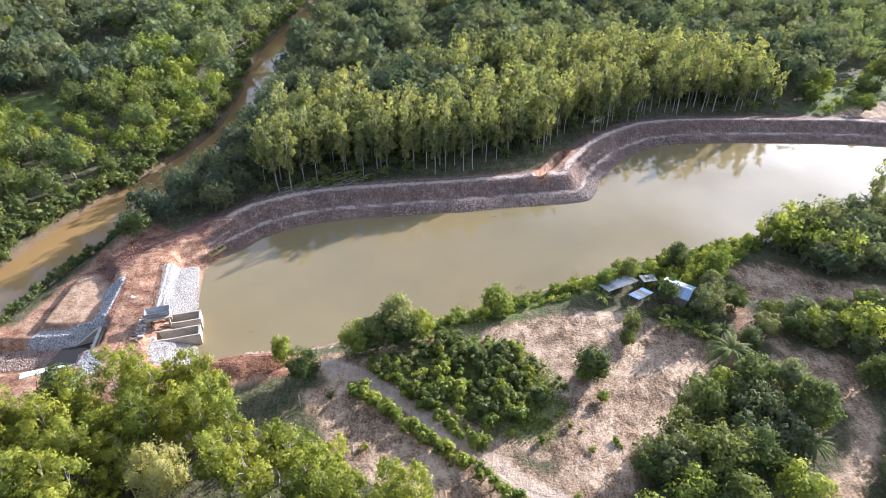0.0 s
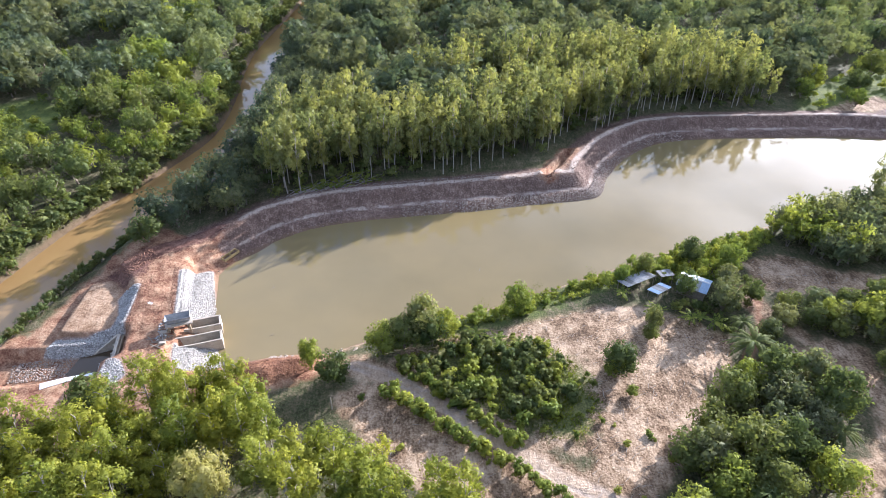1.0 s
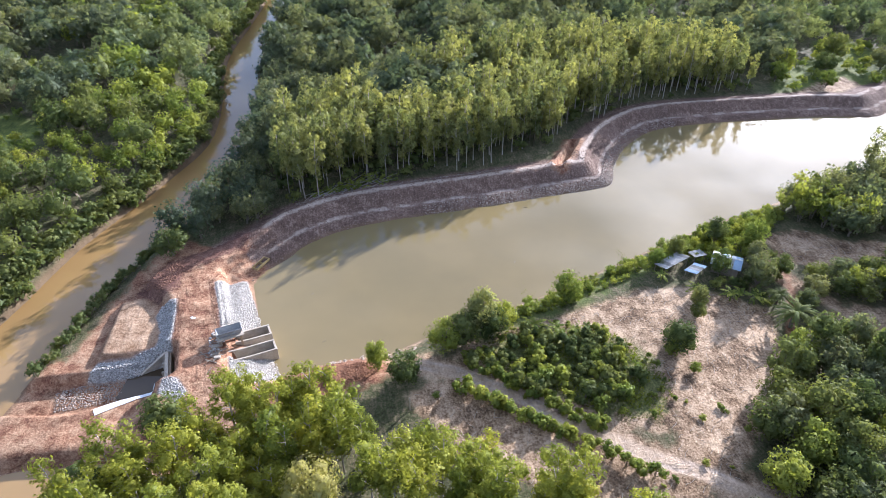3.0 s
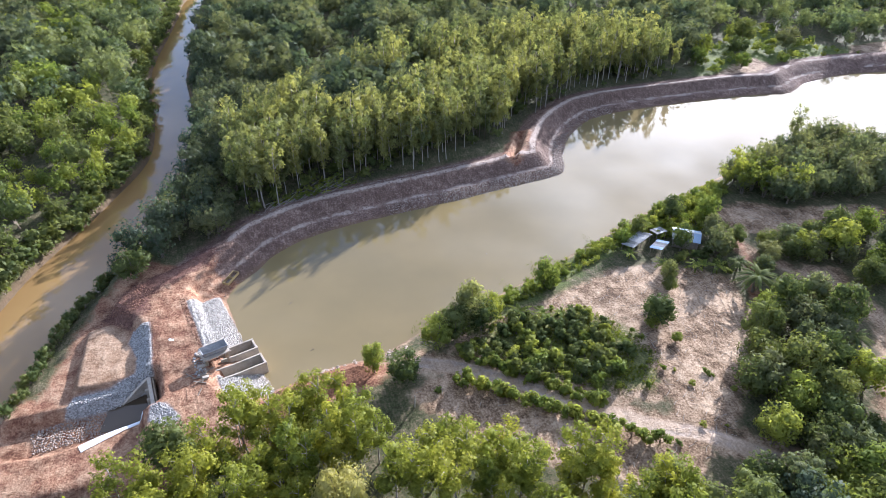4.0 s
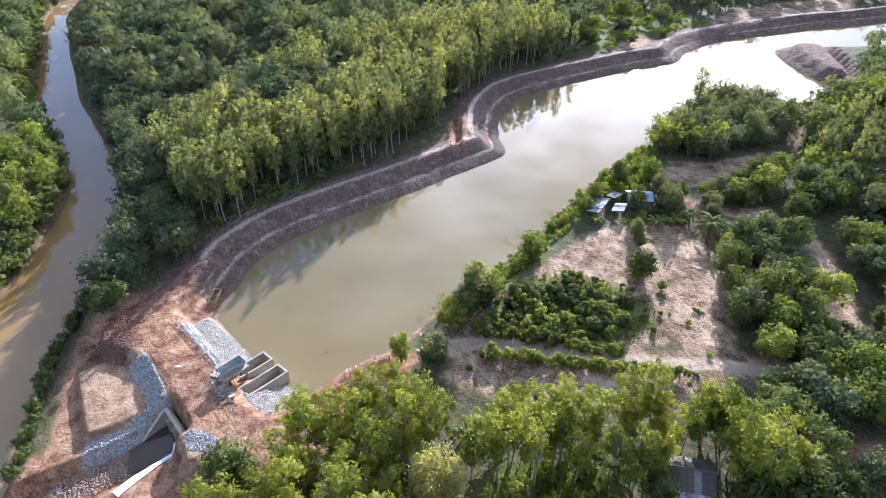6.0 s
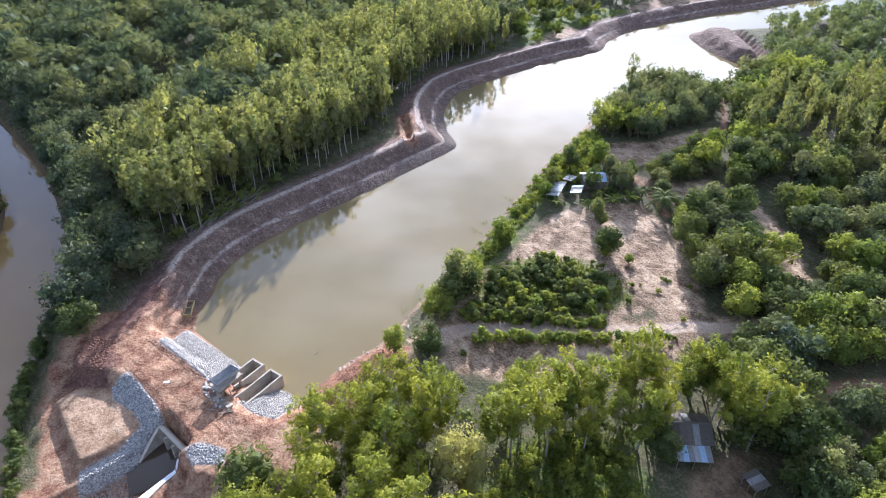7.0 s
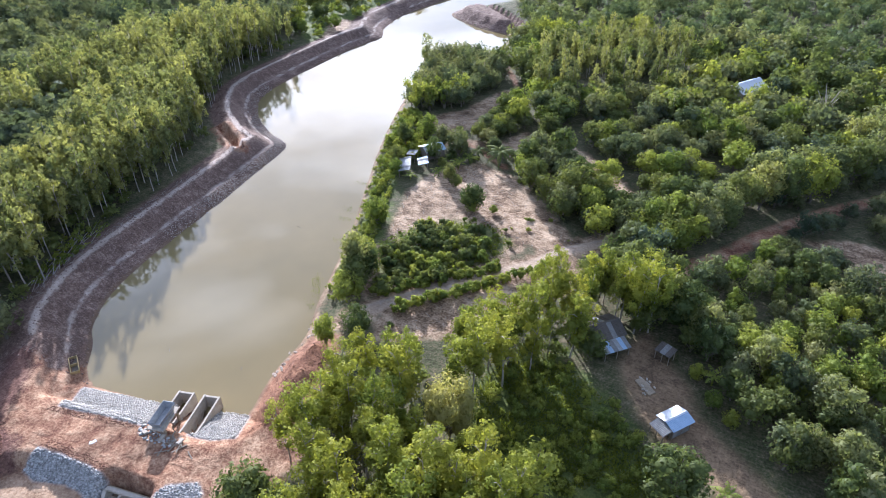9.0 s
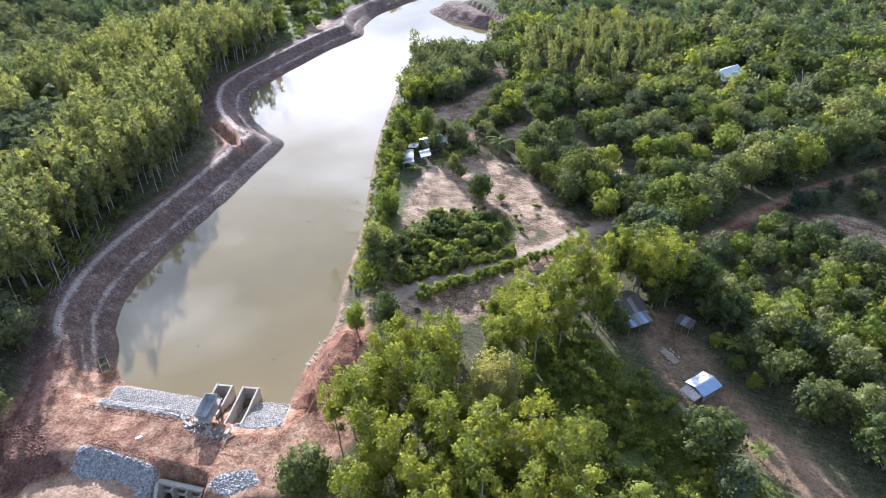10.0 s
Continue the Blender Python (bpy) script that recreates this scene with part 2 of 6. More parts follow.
    return h, dict(pond=dp, river=dr, dike=np.where(dpen < 1.2, 5.0, np.where(side > 0.5, dn, 30)), deck=np.minimum.reduce([dd, dtr - 0.9, dq - 1, dm, db - 3, np.maximum(5.5 - dr, (0.5 - zone) * 12), np.maximum.reduce([x + 42, -60 - x, 64 - y, y - 101 + (x + 50) * 0.5, 7 - dr])]), plateau=dq, damp=poly_distance(q, DAMP), mound=dm,
                   bare=np.minimum.reduce([poly_distance(q, BARE), poly_distance(q, LOWER), line_distance(q, np.array(ALLEY, float)) - 1.7, poly_distance(q, FIELD_E), dt - 2.6, poly_distance(q, MIDSAND), poly_distance(q, SAND_E), poly_distance(q, GREEN) - 1.5, np.where((side < 0.5) & (x > -24), ds - 1.1, 30), poly_distance(q, CLEARINGS[3]), poly_distance(q, NORTH_SAND)]),
                   track=dt, road=np.minimum.reduce([line_distance(q, smooth_line(ROAD)) - 1.5] + [line_distance(q, np.array(p, float)) - 0.7 for p in PATHS]), yard=poly_distance(q, YARD), green=np.minimum.reduce([poly_distance(q, GREEN) + 1.2, poly_distance(q, UNDER), poly_distance(q, LAWN) - 1.0, np.where(side < 0.5, np.abs(ds - 4.2) - 3.0, 30) + np.where((x < -8) | (x > 60), 30, 0)]), basin=db, wheel=np.min([line_distance(q, w) for w in WHEELS], axis=0),
                   clear=np.minimum.reduce([poly_distance(q, c) for c in CLEARINGS]), creek=dc, stone=np.min([poly_distance(q, p) for p in STONE_BEDS], axis=0))


def ground_z(x, y):
    return float(terrain(np.array([[x, y]], float))[0][0])


# ---- materials ----
def material(name):
    m = bpy.data.materials.new(name)
    m.use_nodes = True
    return m, m.node_tree.nodes, m.node_tree.links, m.node_tree.nodes["Principled BSDF"]


def noise_node(n, l, scale, detail=5.0, rough=0.55, coord="Object", stretch=None):
    tc = n.new("ShaderNodeTexCoord")
    t = n.new("ShaderNodeTexNoise")
    t.inputs["Scale"].default_value, t.inputs["Detail"].default_value, t.inputs["Roughness"].default_value = scale, detail, rough
    if coord == "World":
        src = n.new("ShaderNodeNewGeometry").outputs["Position"]
    else:
        src = tc.outputs[coord]
    if stretch:
        mp = n.new("ShaderNodeMapping")
        mp.inputs["Scale"].default_value = stretch
        l.new(src, mp.inputs["Vector"])
        src = mp.outputs["Vector"]
    l.new(src, t.inputs["Vector"])
    return t.outputs["Fac"]


def ramp(n, l, fac, stops):
    r = n.new("ShaderNodeValToRGB")
    el = r.color_ramp.elements
    el[0].position, el[0].color = stops[0][0], (*stops[0][1], 1)
    el[1].position, el[1].color = stops[-1][0], (*stops[-1][1], 1)
    for p, c in stops[1:-1]:
        e = el.new(p)
        e.color = (*c, 1)
    l.new(fac, r.inputs["Fac"])
    return r.outputs["Color"]


def mix(n, l, fac, a, b, kind="MIX"):
    m = n.new("ShaderNodeMix")
    m.data_type, m.blend_type = "RGBA", kind
    for sock, v in ((m.inputs[0], fac), (m.inputs[6], a), (m.inputs[7], b)):
        if isinstance(v, (int, float)):
            sock.default_value = v
        elif isinstance(v, tuple):
            sock.default_value = (*v, 1)
        else:
            l.new(v, sock)
    return m.outputs[2]


def math_node(n, l, op, a, b=0.0, c=0.0):
    m = n.new("ShaderNodeMath")
    m.operation = op
    for sock, v in zip(m.inputs, (a, b, c)):
        if isinstance(v, (int, float)):
            sock.default_value = v
        else:
            l.new(v, sock)
    return m.outputs[0]


def bump(n, l, bsdf, height, strength=0.4, distance=0.05):
    b = n.new("ShaderNodeBump")
    b.inputs["Strength"].default_value, b.inputs["Distance"].default_value = strength, distance
    l.new(height, b.inputs["Height"])
    l.new(b.outputs["Normal"], bsdf.inputs["Normal"])


def plain(name, dark, light, scale=3.0, rough=0.8, metal=0.0, relief=0.3, coord="Object", stretch=None, random_amount=0.0):
    """Two tones mixed by coarse and fine noise, with relief."""
    m, n, l, b = material(name)
    f1, f2 = noise_node(n, l, scale, 6, 0.6, coord, stretch), noise_node(n, l, scale * 9, 4, 0.6, coord)
    fac = math_node(n, l, "MULTIPLY_ADD", f2, 0.5, math_node(n, l, "MULTIPLY", f1, 0.55))
    col = ramp(n, l, fac, [(0.35, dark), (0.68, light)])
    if random_amount:
        r = math_node(n, l, "FRACT", math_node(n, l, "ADD", n.new("ShaderNodeObjectInfo").outputs["Random"], n.new("ShaderNodeNewGeometry").outputs["Random Per Island"]))
        v = math_node(n, l, "MULTIPLY_ADD", r, random_amount, 1 - random_amount / 2)
        hsv = n.new("ShaderNodeHueSaturation")
        l.new(col, hsv.inputs["Color"])
        l.new(v, hsv.inputs["Value"])
        col = hsv.outputs["Color"]
    l.new(col, b.inputs["Base Color"])
    b.inputs["Roughness"].default_value, b.inputs["Metallic"].default_value = rough, metal
    bump(n, l, b, f2, relief, 0.03)
    return m


def leaf_material(name, dark, light, through=0.42, patch=0.12, fine=5.0, gloss=0.007, whole=0.62, hue=0.5):
    """Leaves: light comes through them; tone varies by leaf, by clump, by tree and by patch of wood."""
    m, n, l, b = material(name)
    isl = n.new("ShaderNodeNewGeometry").outputs["Random Per Island"]
    own = n.new("ShaderNodeAttribute")
    own.attribute_name = "tree_tone"
    obj = math_node(n, l, "FRACT", math_node(n, l, "ADD", n.new("ShaderNodeObjectInfo").outputs["Random"], own.outputs["Fac"]))
    pat, clump = noise_node(n, l, patch, 3, 0.6, "World"), noise_node(n, l, 0.85, 3, 0.6)
    f = math_node(n, l, "MULTIPLY_ADD", isl, 0.3, math_node(n, l, "MULTIPLY_ADD", obj, 0.4, 0.15))
    f = math_node(n, l, "MULTIPLY_ADD", math_node(n, l, "SUBTRACT", pat, 0.5), 1.1, f)
    f = math_node(n, l, "MULTIPLY_ADD", math_node(n, l, "SUBTRACT", clump, 0.5), 0.9, f)
    col = ramp(n, l, f, [(0.08, dark), (0.92, light)])
    # some trees are cooler, some yellower
    col = mix(n, l, 1.0, col, ramp(n, l, obj, [(0.0, (1 - 0.16 * hue, 1 - 0.02 * hue, 1 + 0.08 * hue)), (0.45, (1.0, 1.0, 1.0)), (1.0, (1 + 0.2 * hue, 1 + 0.08 * hue, 1 - 0.24 * hue))]), "MULTIPLY")
    n.remove(b)
    d, t, g = n.new("ShaderNodeBsdfDiffuse"), n.new("ShaderNodeBsdfTranslucent"), n.new("ShaderNodeBsdfGlossy")
    g.inputs["Roughness"].default_value = 0.5
    l.new(col, d.inputs["Color"])
    l.new(mix(n, l, 1.0, col, (1.2, 1.2, 0.68), "MULTIPLY"), t.inputs["Color"])
    s1, s2, s3 = n.new("ShaderNodeMixShader"), n.new("ShaderNodeMixShader"), n.new("ShaderNodeMixShader")
    s1.inputs[0].default_value, s2.inputs[0].default_value = through, gloss
    l.new(d.outputs[0], s1.inputs[1]), l.new(t.outputs[0], s1.inputs[2])
    l.new(s1.outputs[0], s2.inputs[1]), l.new(g.outputs[0], s2.inputs[2])
    # each spray breaks up into single leaves
    vor = n.new("ShaderNodeTexVoronoi")
    vor.inputs["Scale"].default_value = fine
    l.new(n.new("ShaderNodeTexCoord").outputs["Object"], vor.inputs["Vector"])
    gap = math_node(n, l, "LESS_THAN", vor.outputs["Distance"], whole)
    l.new(gap, s3.inputs[0])
    l.new(n.new("ShaderNodeBsdfTransparent").outputs[0], s3.inputs[1]), l.new(s2.outputs[0], s3.inputs[2])
    l.new(s3.outputs[0], n["Material Output"].inputs["Surface"])
    return m


# plantation leaves: part of the grey is haze put into the tone
EUC = leaf_material("eucalyptus_leaves", (0.115, 0.132, 0.055), (0.345, 0.35, 0.138), 0.5, fine=5.5, hue=0.45)
GROVELEAF = leaf_material("grove_leaves", (0.115, 0.142, 0.024), (0.41, 0.415, 0.07), 0.52, fine=7.0, hue=0.45)
BROAD = leaf_material("broad_leaves", (0.063, 0.084, 0.027), (0.19, 0.215, 0.074), fine=6.0)
# woodland and forest leaves: greyed and lifted, distance haze is in the colour
HAZEDLEAF = leaf_material("hazed_woodland_leaves", (0.073, 0.098, 0.05), (0.235, 0.268, 0.125), fine=4.2, whole=0.57, hue=0.5)
DARKLEAF = leaf_material("hazed_forest_leaves", (0.062, 0.081, 0.048), (0.185, 0.203, 0.115), fine=4.4, whole=0.57, hue=0.7)
LIGHTLEAF = leaf_material("bush_leaves", (0.105, 0.14, 0.028), (0.33, 0.36, 0.08), 0.46)
GREYLEAF = leaf_material("grey_leaves", (0.09, 0.11, 0.05), (0.235, 0.245, 0.122), fine=6.0)
PALELEAF = leaf_material("pale_leaves", (0.20, 0.20, 0.085), (0.41, 0.395, 0.17), 0.5, fine=7.0)
GRASS = leaf_material("grass_blades", (0.075, 0.105, 0.013), (0.22, 0.245, 0.04), 0.45)
BARK = plain("bark", (0.10, 0.075, 0.05), (0.24, 0.20, 0.15), 2.0, 0.9, stretch=(4, 4, 0.7))
PALEBARK = plain("pale_bark", (0.22, 0.185, 0.145), (0.44, 0.39, 0.33), 1.5, 0.85, stretch=(4, 4, 0.6))
CONCRETE = plain("concrete", (0.30, 0.25, 0.19), (0.52, 0.455, 0.37), 1.2, 0.85)
OLDCONCRETE = plain("stained_concrete", (0.22, 0.17, 0.11), (0.45, 0.36, 0.25), 0.9, 0.85)
STEEL = plain("painted_steel", (0.21, 0.215, 0.22), (0.40, 0.405, 0.40), 1.5, 0.6, 0.15)
TIN = plain("zinc_sheet", (0.20, 0.20, 0.20), (0.44, 0.44, 0.43), 0.8, 0.55, 0.3)
WHITETIN = plain("white_zinc_sheet", (0.52, 0.53, 0.54), (0.74, 0.75, 0.76), 0.8, 0.5, 0.2)
BLUETIN = plain("blue_zinc_sheet", (0.24, 0.34, 0.47), (0.42, 0.54, 0.67), 0.8, 0.45, 0.2)
OLDTIN = plain("weathered_sheet", (0.13, 0.12, 0.11), (0.33, 0.32, 0.30), 1.3, 0.75, 0.15)
THATCH = plain("thatch", (0.05, 0.042, 0.034), (0.15, 0.125, 0.1), 1.6, 0.95, stretch=(1, 6, 1), random_amount=0.5)
TIMBER = plain("grey_timber", (0.14, 0.11, 0.08), (0.32, 0.26, 0.19), 2.0, 0.85, stretch=(1, 8, 1))
YELLOW = plain("yellow_timber", (0.22, 0.155, 0.06), (0.44, 0.32, 0.14), 2.0, 0.7)
STONE = plain("white_stone", (0.33, 0.30, 0.255), (0.57, 0.525, 0.455), 1.0, 0.9, random_amount=0.75)
BLUESTONE = plain("grey_stone", (0.25, 0.24, 0.225), (0.51, 0.485, 0.45), 1.0, 0.9, random_amount=0.9)
BROWNSTONE = plain("muddy_stone", (0.22, 0.165, 0.125), (0.40, 0.33, 0.27), 1.0, 0.85, random_amount=0.4)
CLOTH = plain("white_cloth", (0.62, 0.63, 0.65), (0.85, 0.86, 0.88), 0.8, 0.8)
CLOD = plain("red_clods", (0.12, 0.055, 0.033), (0.29, 0.15, 0.09), 1.5, 0.95)


def ground_material():
    m, n, l, b = material("ground")

    def att(name):
        a = n.new("ShaderNodeAttribute")
        a.attribute_name = name
        return a.outputs["Fac"]
    coarse, mid, fine = noise_node(n, l, 0.09, 5, 0.6, "World"), noise_node(n, l, 0.55, 6, 0.62, "World"), noise_node(n, l, 3.2, 6, 0.65, "World")
    rag = math_node(n, l, "MULTIPLY_ADD", math_node(n, l, "SUBTRACT", mid, 0.5), 5.0, math_node(n, l, "MULTIPLY", math_node(n, l, "SUBTRACT", fine, 0.5), 2.0))

    def zone(name, soft=0.6, ragged=1.0, offset=0.0):
        d = math_node(n, l, "MULTIPLY_ADD", rag, ragged, att(name))
        r = n.new("ShaderNodeMapRange")
        r.interpolation_type = "SMOOTHSTEP"
        for key, v in (("From Min", soft + offset), ("From Max", -soft + offset), ("To Min", 0.0), ("To Max", 1.0)):
            r.inputs[key].default_value = v
        l.new(d, r.inputs["Value"])
        return r.outputs["Result"]
    streak = noise_node(n, l, 1.5, 5, 0.7, "World", (1.6, 0.35, 1.0))
    both = math_node(n, l, "MULTIPLY_ADD", fine, 0.42, math_node(n, l, "MULTIPLY_ADD", mid, 0.32, math_node(n, l, "MULTIPLY", streak, 0.28)))
    furrow = noise_node(n, l, 0.42, 5, 0.68, "World", (1.25, 0.8, 1.0))
    dugover = math_node(n, l, "MULTIPLY_ADD", fine, 0.40, math_node(n, l, "MULTIPLY_ADD", furrow, 0.40, math_node(n, l, "MULTIPLY", streak, 0.22)))
    earth = math_node(n, l, "MULTIPLY_ADD", fine, 0.46, math_node(n, l, "MULTIPLY", mid, 0.56))
    litter = ramp(n, l, both, [(0.40, (0.04, 0.036, 0.018)), (0.48, (0.065, 0.072, 0.028)), (0.56, (0.125, 0.105, 0.058)), (0.66, (0.24, 0.19, 0.12))])
    scrape = noise_node(n, l, 0.2, 5, 0.62, "World", (1.0, 1.0, 1.0))
    dugover = math_node(n, l, "MULTIPLY_ADD", math_node(n, l, "SUBTRACT", scrape, 0.5), 0.42, dugover)
    sand = ramp(n, l, dugover, [(0.38, (0.078, 0.048, 0.027)), (0.465, (0.202, 0.131, 0.076)), (0.545, (0.375, 0.263, 0.166)), (0.63, (0.54, 0.40, 0.268))])
    red = ramp(n, l, earth, [(0.40, (0.135, 0.054, 0.033)), (0.51, (0.28, 0.146, 0.084)), (0.63, (0.45, 0.283, 0.172))])
    buff = ramp(n, l, earth, [(0.40, (0.22, 0.128, 0.072)), (0.62, (0.485, 0.335, 0.215))])
    mud = ramp(n, l, both, [(0.38, (0.07, 0.042, 0.031)), (0.52, (0.165, 0.107, 0.08)), (0.64, (0.34, 0.245, 0.19))])
    grass = ramp(n, l, both, [(0.40, (0.045, 0.065, 0.02)), (0.52, (0.115, 0.14, 0.032)), (0.64, (0.215, 0.22, 0.065))])
    pale = ramp(n, l, both, [(0.38, (0.29, 0.22, 0.165)), (0.64, (0.58, 0.48, 0.4))])
    packed = ramp(n, l, both, [(0.40, (0.10, 0.066, 0.04)), (0.62, (0.33, 0.225, 0.13))])
    sandpath = ramp(n, l, both, [(0.38, (0.31, 0.216, 0.140)), (0.64, (0.61, 0.468, 0.335))])
    dug = ramp(n, l, noise_node(n, l, 0.22, 5, 0.65, "World"), [(0.44, (0, 0, 0)), (0.6, (1, 1, 1))])
    red = mix(n, l, dug, red, mix(n, l, 0.55, red, buff))
    darkred = ramp(n, l, noise_node(n, l, 0.35, 6, 0.7, "World"), [(0.56, (1, 1, 1)), (0.66, (0.5, 0.42, 0.4))])
    red = mix(n, l, 1.0, red, darkred, "MULTIPLY")
    col = mix(n, l, zone("zone_clear", 2.0), litter, grass)
    col = mix(n, l, zone("zone_bare", 0.8), col, sand)
    col = mix(n, l, math_node(n, l, "MULTIPLY", zone("zone_green", 1.6, 1.8), 0.85), col, grass)
    col = mix(n, l, math_node(n, l, "MULTIPLY", zone("zone_track", 0.4, 0.25, 1.25), 0.85), col, sandpath)
    col = mix(n, l, zone("zone_yard", 1.2, 0.6), col, packed)
    col = mix(n, l, zone("zone_road", 0.6, 0.5), col, red)
    col = mix(n, l, zone("zone_dike", 0.8, 0.6, 12.0), col, mud)
    col = mix(n, l, zone("zone_deck", 0.8, 0.8, 1.6), col, red)
    maroon = ramp(n, l, both, [(0.40, (0.07, 0.03, 0.024)), (0.62, (0.21, 0.11, 0.085))])
    col = mix(n, l, math_node(n, l, "MULTIPLY", zone("zone_damp", 0.8, 0.9), 0.8), col, maroon)
    col = mix(n, l, zone("zone_plateau", 0.7, 0.4), col, buff)
    heap = ramp(n, l, earth, [(0.40, (0.11, 0.046, 0.026)), (0.62, (0.31, 0.155, 0.085))])
    col = mix(n, l, zone("zone_mound", 0.8, 0.6, 0.8), col, heap)
    col = mix(n, l, math_node(n, l, "MULTIPLY", zone("zone_crest", 0.3, 0.42), 0.95), col, pale)
    # wheel marks
    def ruts(name, gauge, half):
        off_centre = math_node(n, l, "ABSOLUTE", math_node(n, l, "SUBTRACT", att(name), gauge))
        r = n.new("ShaderNodeMapRange")
        for key, v in (("From Min", half * 0.4), ("From Max", half), ("To Min", 1.0), ("To Max", 0.0)):
            r.inputs[key].default_value = v
        l.new(math_node(n, l, "MULTIPLY_ADD", rag, 0.16, off_centre), r.inputs["Value"])
        fade = ramp(n, l, noise_node(n, l, 0.3, 3, 0.6, "World"), [(0.42, (0, 0, 0)), (0.58, (1, 1, 1))])
        return math_node(n, l, "MULTIPLY", r.outputs["Result"], fade)
    rut = ruts("zone_wheel", 0.8, 0.34)
    col = mix(n, l, math_node(n, l, "MULTIPLY", rut, 0.28), col, (0.15, 0.075, 0.048))
    trut = ruts("zone_track", 0.7, 0.42)
    col = mix(n, l, math_node(n, l, "MULTIPLY", trut, 0.65), col, pale)
    grit = ramp(n, l, fine, [(0.4, (0.22, 0.20, 0.18)), (0.6, (0.56, 0.54, 0.50))])
    col = mix(n, l, zone("zone_stone", 0.35, 0.12, 0.1), col, grit)
    # wet edge by the water
    wet = zone("zone_pond", 0.4, 0.15, 0.5)
    wet2 = zone("zone_river", 0.5, 0.2, 0.8)
    w = math_node(n, l, "MAXIMUM", wet, wet2)
    col = mix(n, l, math_node(n, l, "MULTIPLY", w, 0.75), col, (0.17, 0.11, 0.065))
    big = n.new("ShaderNodeMapRange")
    for key, v in (("From Min", 0.3), ("From Max", 0.7), ("To Min", 0.76), ("To Max", 1.18)):
        big.inputs[key].default_value = v
    l.new(coarse, big.inputs["Value"])
    hsv = n.new("ShaderNodeHueSaturation")
    l.new(col, hsv.inputs["Color"]), l.new(big.outputs["Result"], hsv.inputs["Value"])
    l.new(hsv.outputs["Color"], b.inputs["Base Color"])
    b.inputs["Roughness"].default_value = 0.95
    b.inputs["Specular IOR Level"].default_value = 0.2
    hgt = math_node(n, l, "MULTIPLY_ADD", mid, 1.2, math_node(n, l, "MULTIPLY", fine, 0.45))
    hgt = math_node(n, l, "MULTIPLY_ADD", math_node(n, l, "MAXIMUM", rut, trut), -0.18, hgt)
    bump(n, l, b, hgt, 0.9, 0.26)
    return m


def water_material(name, shallow, deep, ripple=0.02, rough=0.035, ior=1.42):
    m, n, l, b = material(name)
    big = noise_node(n, l, 0.035, 4, 0.55, "World")
    l.new(ramp(n, l, big, [(0.35, deep), (0.65, shallow)]), b.inputs["Base Color"])
    b.inputs["Roughness"].default_value, b.inputs["IOR"].default_value = rough, ior
    b.inputs["Specular IOR Level"].default_value = 0.5
    small = noise_node(n, l, 1.3, 3, 0.5, "World")
    bump(n, l, b, small, ripple, 0.12)
    return m


GROUND = ground_material()
POND_WATER = water_material("pond_water", (0.222, 0.17, 0.08), (0.178, 0.141, 0.068), 0.011, 0.012, 1.46)
RIVER_WATER = water_material("river_water", (0.31, 0.195, 0.077), (0.275, 0.17, 0.066), 0.014, 0.015, 1.55)
# basin water: base colour darkened for the shade below the headwall
SHADED_WATER = water_material("outlet_water", (0.085, 0.06, 0.036), (0.06, 0.043, 0.027), 0.012, 0.02)


# ---- mesh helpers ----
def mesh_np(name, verts, faces, mats, slots=None, smooth=False, normals=None, tone=None):
    """A mesh from arrays; faces all with the same number of corners, or a list of such arrays."""
    me = bpy.data.meshes.new(name)
    faces = faces if isinstance(faces, list) else [faces]
    verts = np.asarray(verts, np.float32)
    me.vertices.add(len(verts))
    me.vertices.foreach_set("co", verts.ravel())
    loops = np.concatenate([np.asarray(f, np.int32).ravel() for f in faces])
    sizes = np.concatenate([np.full(len(f), f.shape[1], np.int32) for f in faces])
    me.loops.add(len(loops))
    me.loops.foreach_set("vertex_index", loops)
    me.polygons.add(len(sizes))
    me.polygons.foreach_set("loop_start", np.concatenate([[0], np.cumsum(sizes)[:-1]]).astype(np.int32))
    me.polygons.foreach_set("loop_total", sizes)
    for mt in mats:
        me.materials.append(mt)
    if slots is not None:
        me.polygons.foreach_set("material_index", np.asarray(slots, np.int32))
    if smooth:
        me.polygons.foreach_set("use_smooth", np.ones(len(sizes), bool))
    me.update(calc_edges=True)
    me.validate()
    if normals is not None:
        me.attributes.new("custom_normal", "FLOAT_VECTOR", "POINT").data.foreach_set("vector", np.asarray(normals, np.float32).ravel())
    if tone is not None:
        me.attributes.new("tree_tone", "FLOAT", "POINT").data.foreach_set("value", np.asarray(tone, np.float32))
    me.update()
    return me


def part(name, bm, mat, parent=None, label="", at=None):
    """Links a bmesh as one mesh object under a thing."""
    me = bpy.data.meshes.new(name)
    bm.to_mesh(me)
    bm.free()
    me.materials.append(mat)
    ob = new(name, me)
    if at is not None:
        ob.matrix_basis = at
    ob.parent = parent
    return tagged(ob, label)


def thing(name, label, category, at=None, group="", kind=""):
    ob = new(name)
    ob.empty_display_size = 0.3
    if at is not None:
        ob.matrix_basis = at
    return tagged(ob, label, category, group, kind)


